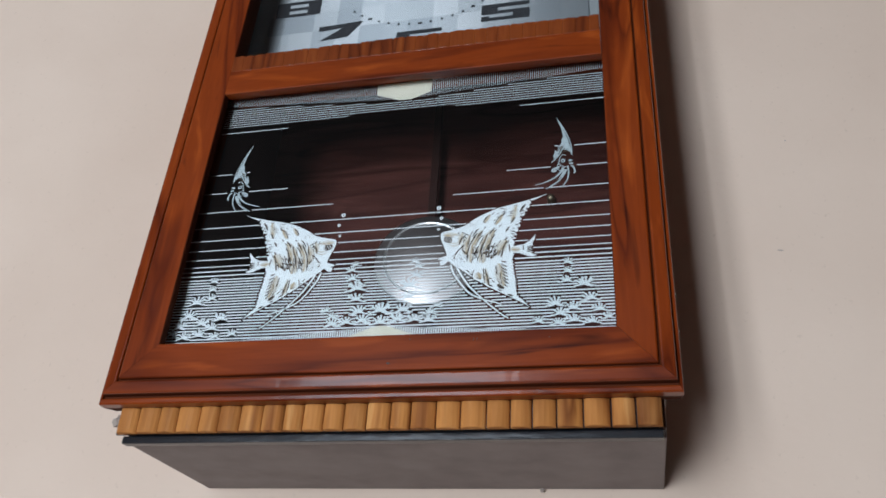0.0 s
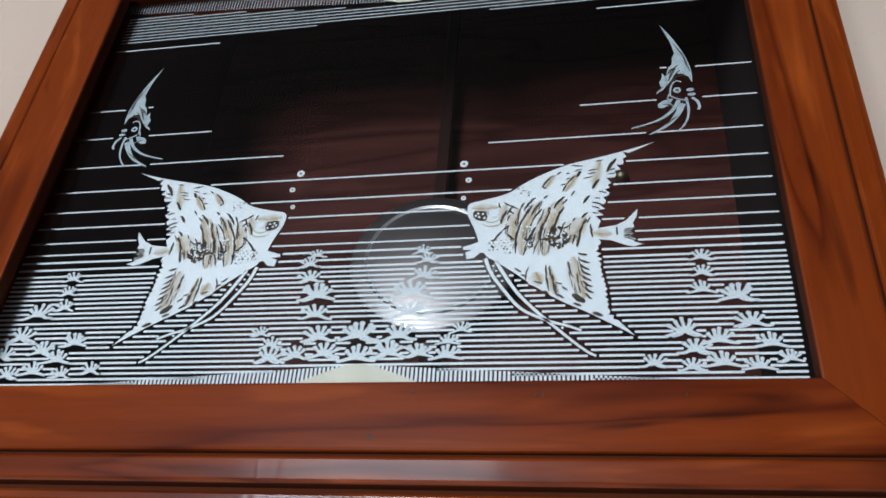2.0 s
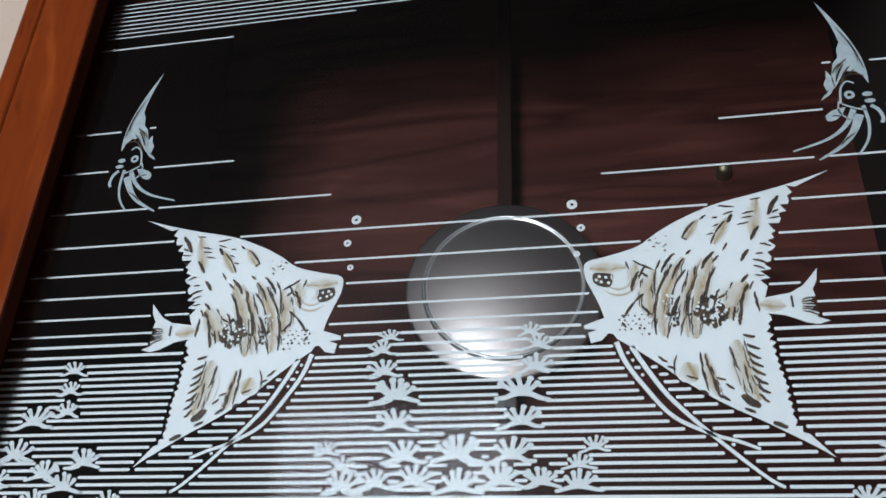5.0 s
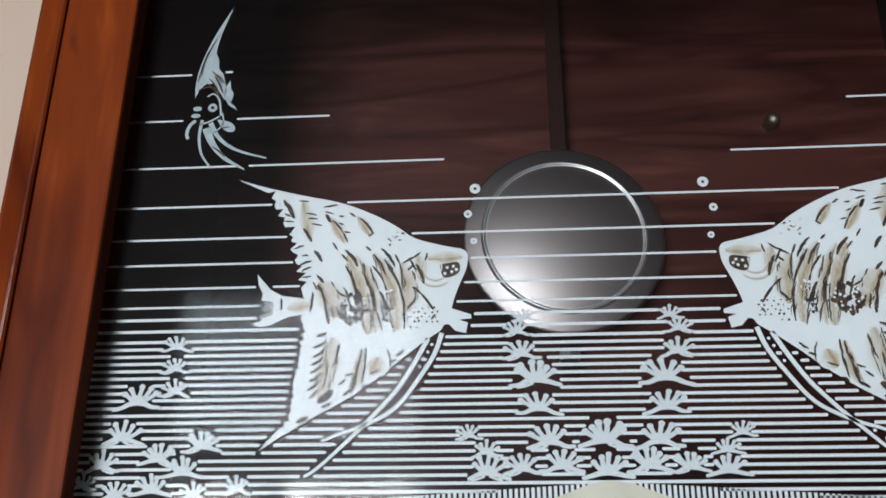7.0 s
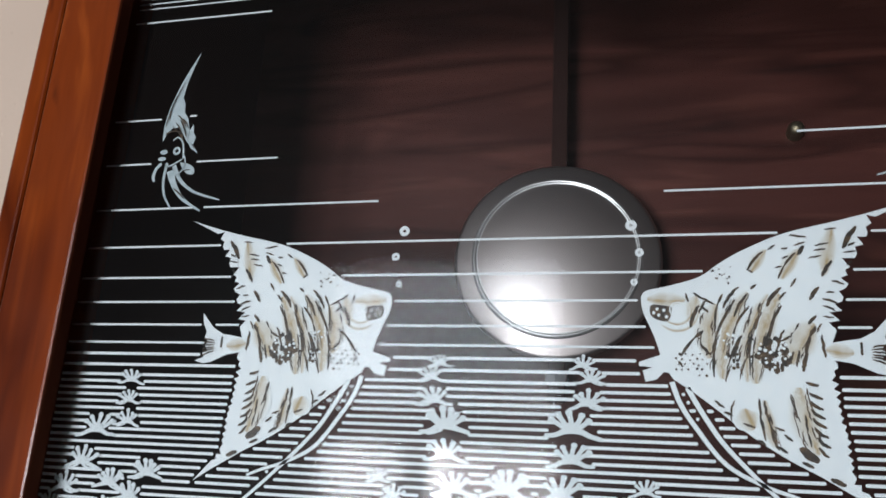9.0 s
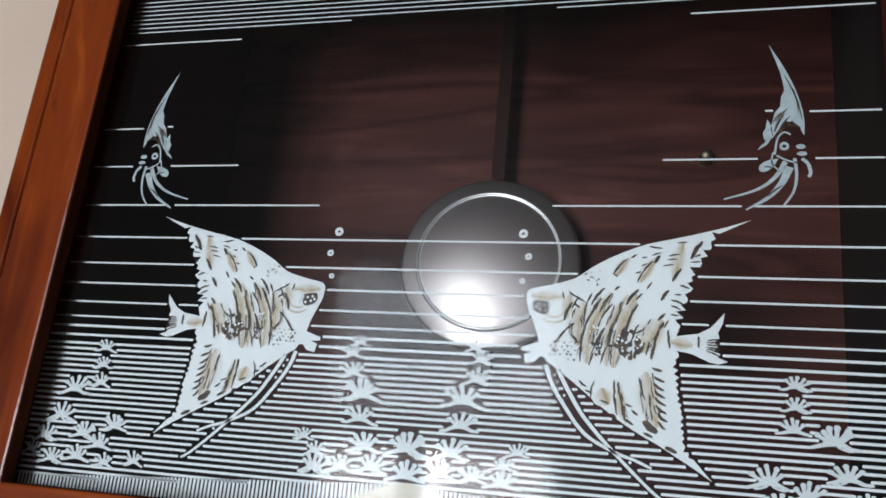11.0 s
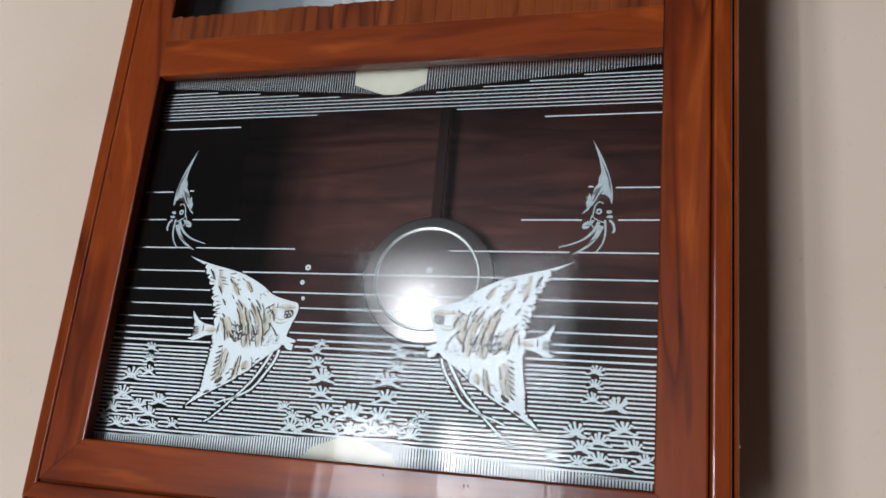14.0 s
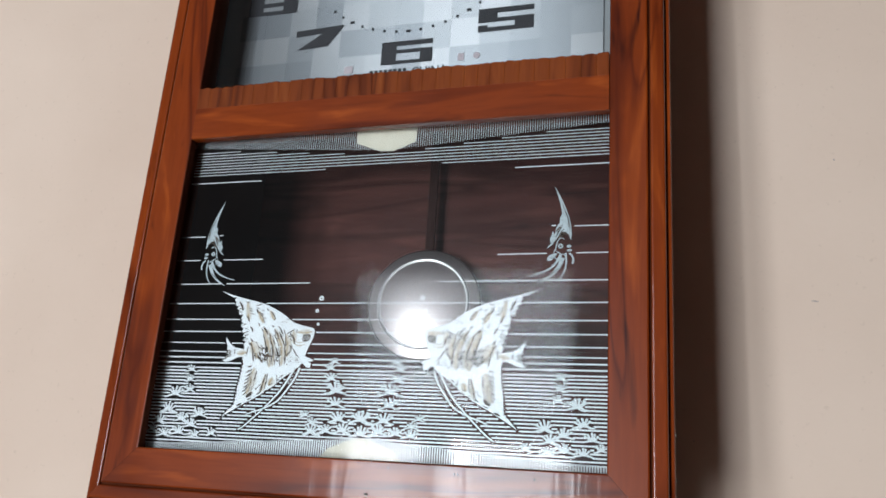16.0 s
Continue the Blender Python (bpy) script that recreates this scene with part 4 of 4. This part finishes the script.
def turned(name, profile, mat, label=""):
    """A turned piece of the pendulum's disc, leaning as the disc hangs."""
    bm = bmesh.new()
    lathe(bm, profile, BX, BZ, 96)
    for angle, axis in ((LEAN, "X"), (TURN, "Z")):
        bmesh.ops.rotate(bm, verts=bm.verts, cent=(BX, BY, BZ), matrix=Matrix.Rotation(radians(angle), 3, axis))
    bmesh.ops.recalc_face_normals(bm, faces=bm.faces)
    return finish(name, bm, mat, pendulum, label, smooth=True)


def dished(r0, r1, n):
    return [(r0 + (r1 - r0) * k / n, dome_y(r0 + (r1 - r0) * k / n)) for k in range(n + 1)]


turned("disc_face", dished(0.0002, RING_R - 0.0012, 16), CHROME)
turned("ring", [(RING_R + d, dome_y(RING_R + d) + h) for d, h in ((-0.0012, 0.0), (-0.0007, 0.0003), (-0.0005, -0.0004), (-0.0001, -0.0008), (0.0003, -0.0008), (0.0007, -0.0003), (0.0010, 0.0))],
       RING, "thin raised polished ring")
turned("disc_rim", dished(RING_R + 0.0010, 0.0372, 8) + [(0.0378, dome_y(0.0378) + 0.0006), (0.0379, dome_y(0.0378) + 0.0020), (0.0365, BY + 0.0052), (0.0002, BY + 0.0055)], CHROME)
block("rod", BX - 0.0030, BX + 0.0030, BY + 0.0058, BY + 0.0085, BZ - 0.052, 0.235, ROD, pendulum, "dark flat pendulum rod", 0.0004)
bm = bmesh.new()
bmesh.ops.create_cone(bm, cap_ends=True, segments=6, radius1=0.0042, radius2=0.0042, depth=0.004, matrix=Matrix.Translation((BX, BY + 0.006, BZ - 0.0440)))
finish("adjusting_nut", bm, RING, pendulum, "small bright nut")

# screw on the back board
bm = bmesh.new()
lathe(bm, [(0.0001, 0.0965), (0.0016, 0.0968), (0.0026, 0.0978), (0.0030, 0.0992), (0.0030, 0.1042)], 0.0871, 0.0628, 20)
finish("latch_screw", bm, BRASS, clock, "small tarnished brass screw head", smooth=True)

# ---- dial ----
dial = block("dial_plate", -0.1376, 0.1376, 0.0245, 0.0265, 0.116, 0.366, DIAL_GREY, clock, "grey backing plate with a chequered silver dial")
block("dial_shelf", -0.1376, 0.1376, 0.0115, 0.0243, 0.104, 0.112, DARK_WOOD, clock)
rnd = random.Random(12)
STEP = 0.0194
for i in range(13):
    for j in range(12):
        x0 = -0.1225 + i * STEP * 0.972
        z0 = 0.1215 + j * STEP
        sq = block("dial_square", x0, x0 + STEP * 0.972, 0.0228 + 0.0002 * rnd.random(), 0.0244, z0, z0 + STEP, SILVER, dial)


def outline_part(name, outlines, y, mat, parent, label=""):
    bm = bmesh.new()
    for o in outlines:
        flat(bm, o, y)
    return finish(name, bm, mat, parent, label)


def rect(x0, x1, z0, z1):
    return [(x0, z0), (x1, z0), (x1, z1), (x0, z1)]


Y_NUM = 0.0224
# block numerals built of bars
outline_part("numeral", [rect(-17, -7, 151.6, 167.6), rect(-7, 17, 164.2, 167.6), rect(-7, 17, 159.0, 161.6), rect(9, 17, 151.6, 159.0), rect(-7, 9, 151.6, 154.0)], Y_NUM, NUMERAL, dial, "charcoal block numeral 6")
outline_part("numeral", [[(-79.5, 182.8), (-45.0, 184.2), (-46.4, 181.6), (-55.6, 169.6), (-77.6, 168.4), (-60.5, 179.2), (-79.3, 178.2)]], Y_NUM, NUMERAL, dial, "charcoal block numeral 7")
outline_part("numeral", [rect(46, 81, 180.6, 184.2), rect(46, 58, 177.2, 180.6), rect(46, 81, 174.4, 177.2), rect(69, 81, 168, 174.4), rect(46, 69, 168, 171.0), rect(46, 52, 171.0, 172.6)], Y_NUM, NUMERAL, dial, "charcoal block numeral 5")
outline_part("numeral", [rect(-118, -81.5, 210.6, 213.4), rect(-118, -107, 197.8, 210.6), rect(-92, -81.5, 197.8, 210.6), rect(-107, -92, 204.0, 207.0), rect(-107, -92, 197.8, 200.6)], Y_NUM, NUMERAL, dial, "charcoal block numeral 8")
for k in range(-7, 8):
    a = radians(6 * k)
    x, z = 79 * math.sin(a), 253.5 - 79 * math.cos(a)
    s = 1.5 if k % 5 == 0 else 0.8
    outline_part("minute_mark", [rect(x - s, x + s, z - 0.9, z + 0.9)], Y_NUM, NUMERAL, dial)

# maker's line at the foot of the dial: one word can be read
text = bpy.data.curves.new("lettering", "FONT")
text.body, text.size, text.align_x = "CHINA", 0.0075, "LEFT"
word = new("lettering", text)
bpy.context.view_layer.update()
me = bpy.data.meshes.new_from_object(word.evaluated_get(bpy.context.evaluated_depsgraph_get()))
bpy.data.objects.remove(word)
me.materials.append(NUMERAL)
word = new("lettering", me)
word.parent = dial
word.matrix_basis = pose(0.004, Y_NUM, 0.1432, 90, 0, 0)
outline_part("lettering_bars", [rect(-24 + 3.2 * k, -21.8 + 3.2 * k, 143.4, 148.4) for k in range(8)], Y_NUM, NUMERAL, dial)
outline_part("faded_emblem", [rect(34, 38, 150, 155), rect(-42, -36, 148, 153)], Y_NUM, PINKISH, dial)
outline_part("faded_emblem", [[(46 + 2.2 * math.cos(a * 0.63), 152.5 + 2.2 * math.sin(a * 0.63)) for a in range(10)]], Y_NUM, PINKISH, dial)

# dials' and fish window share the door's upper pane
pane("dial_glass", -0.1280, 0.1345, 0.1160, 0.360, "clear glass over the dial")
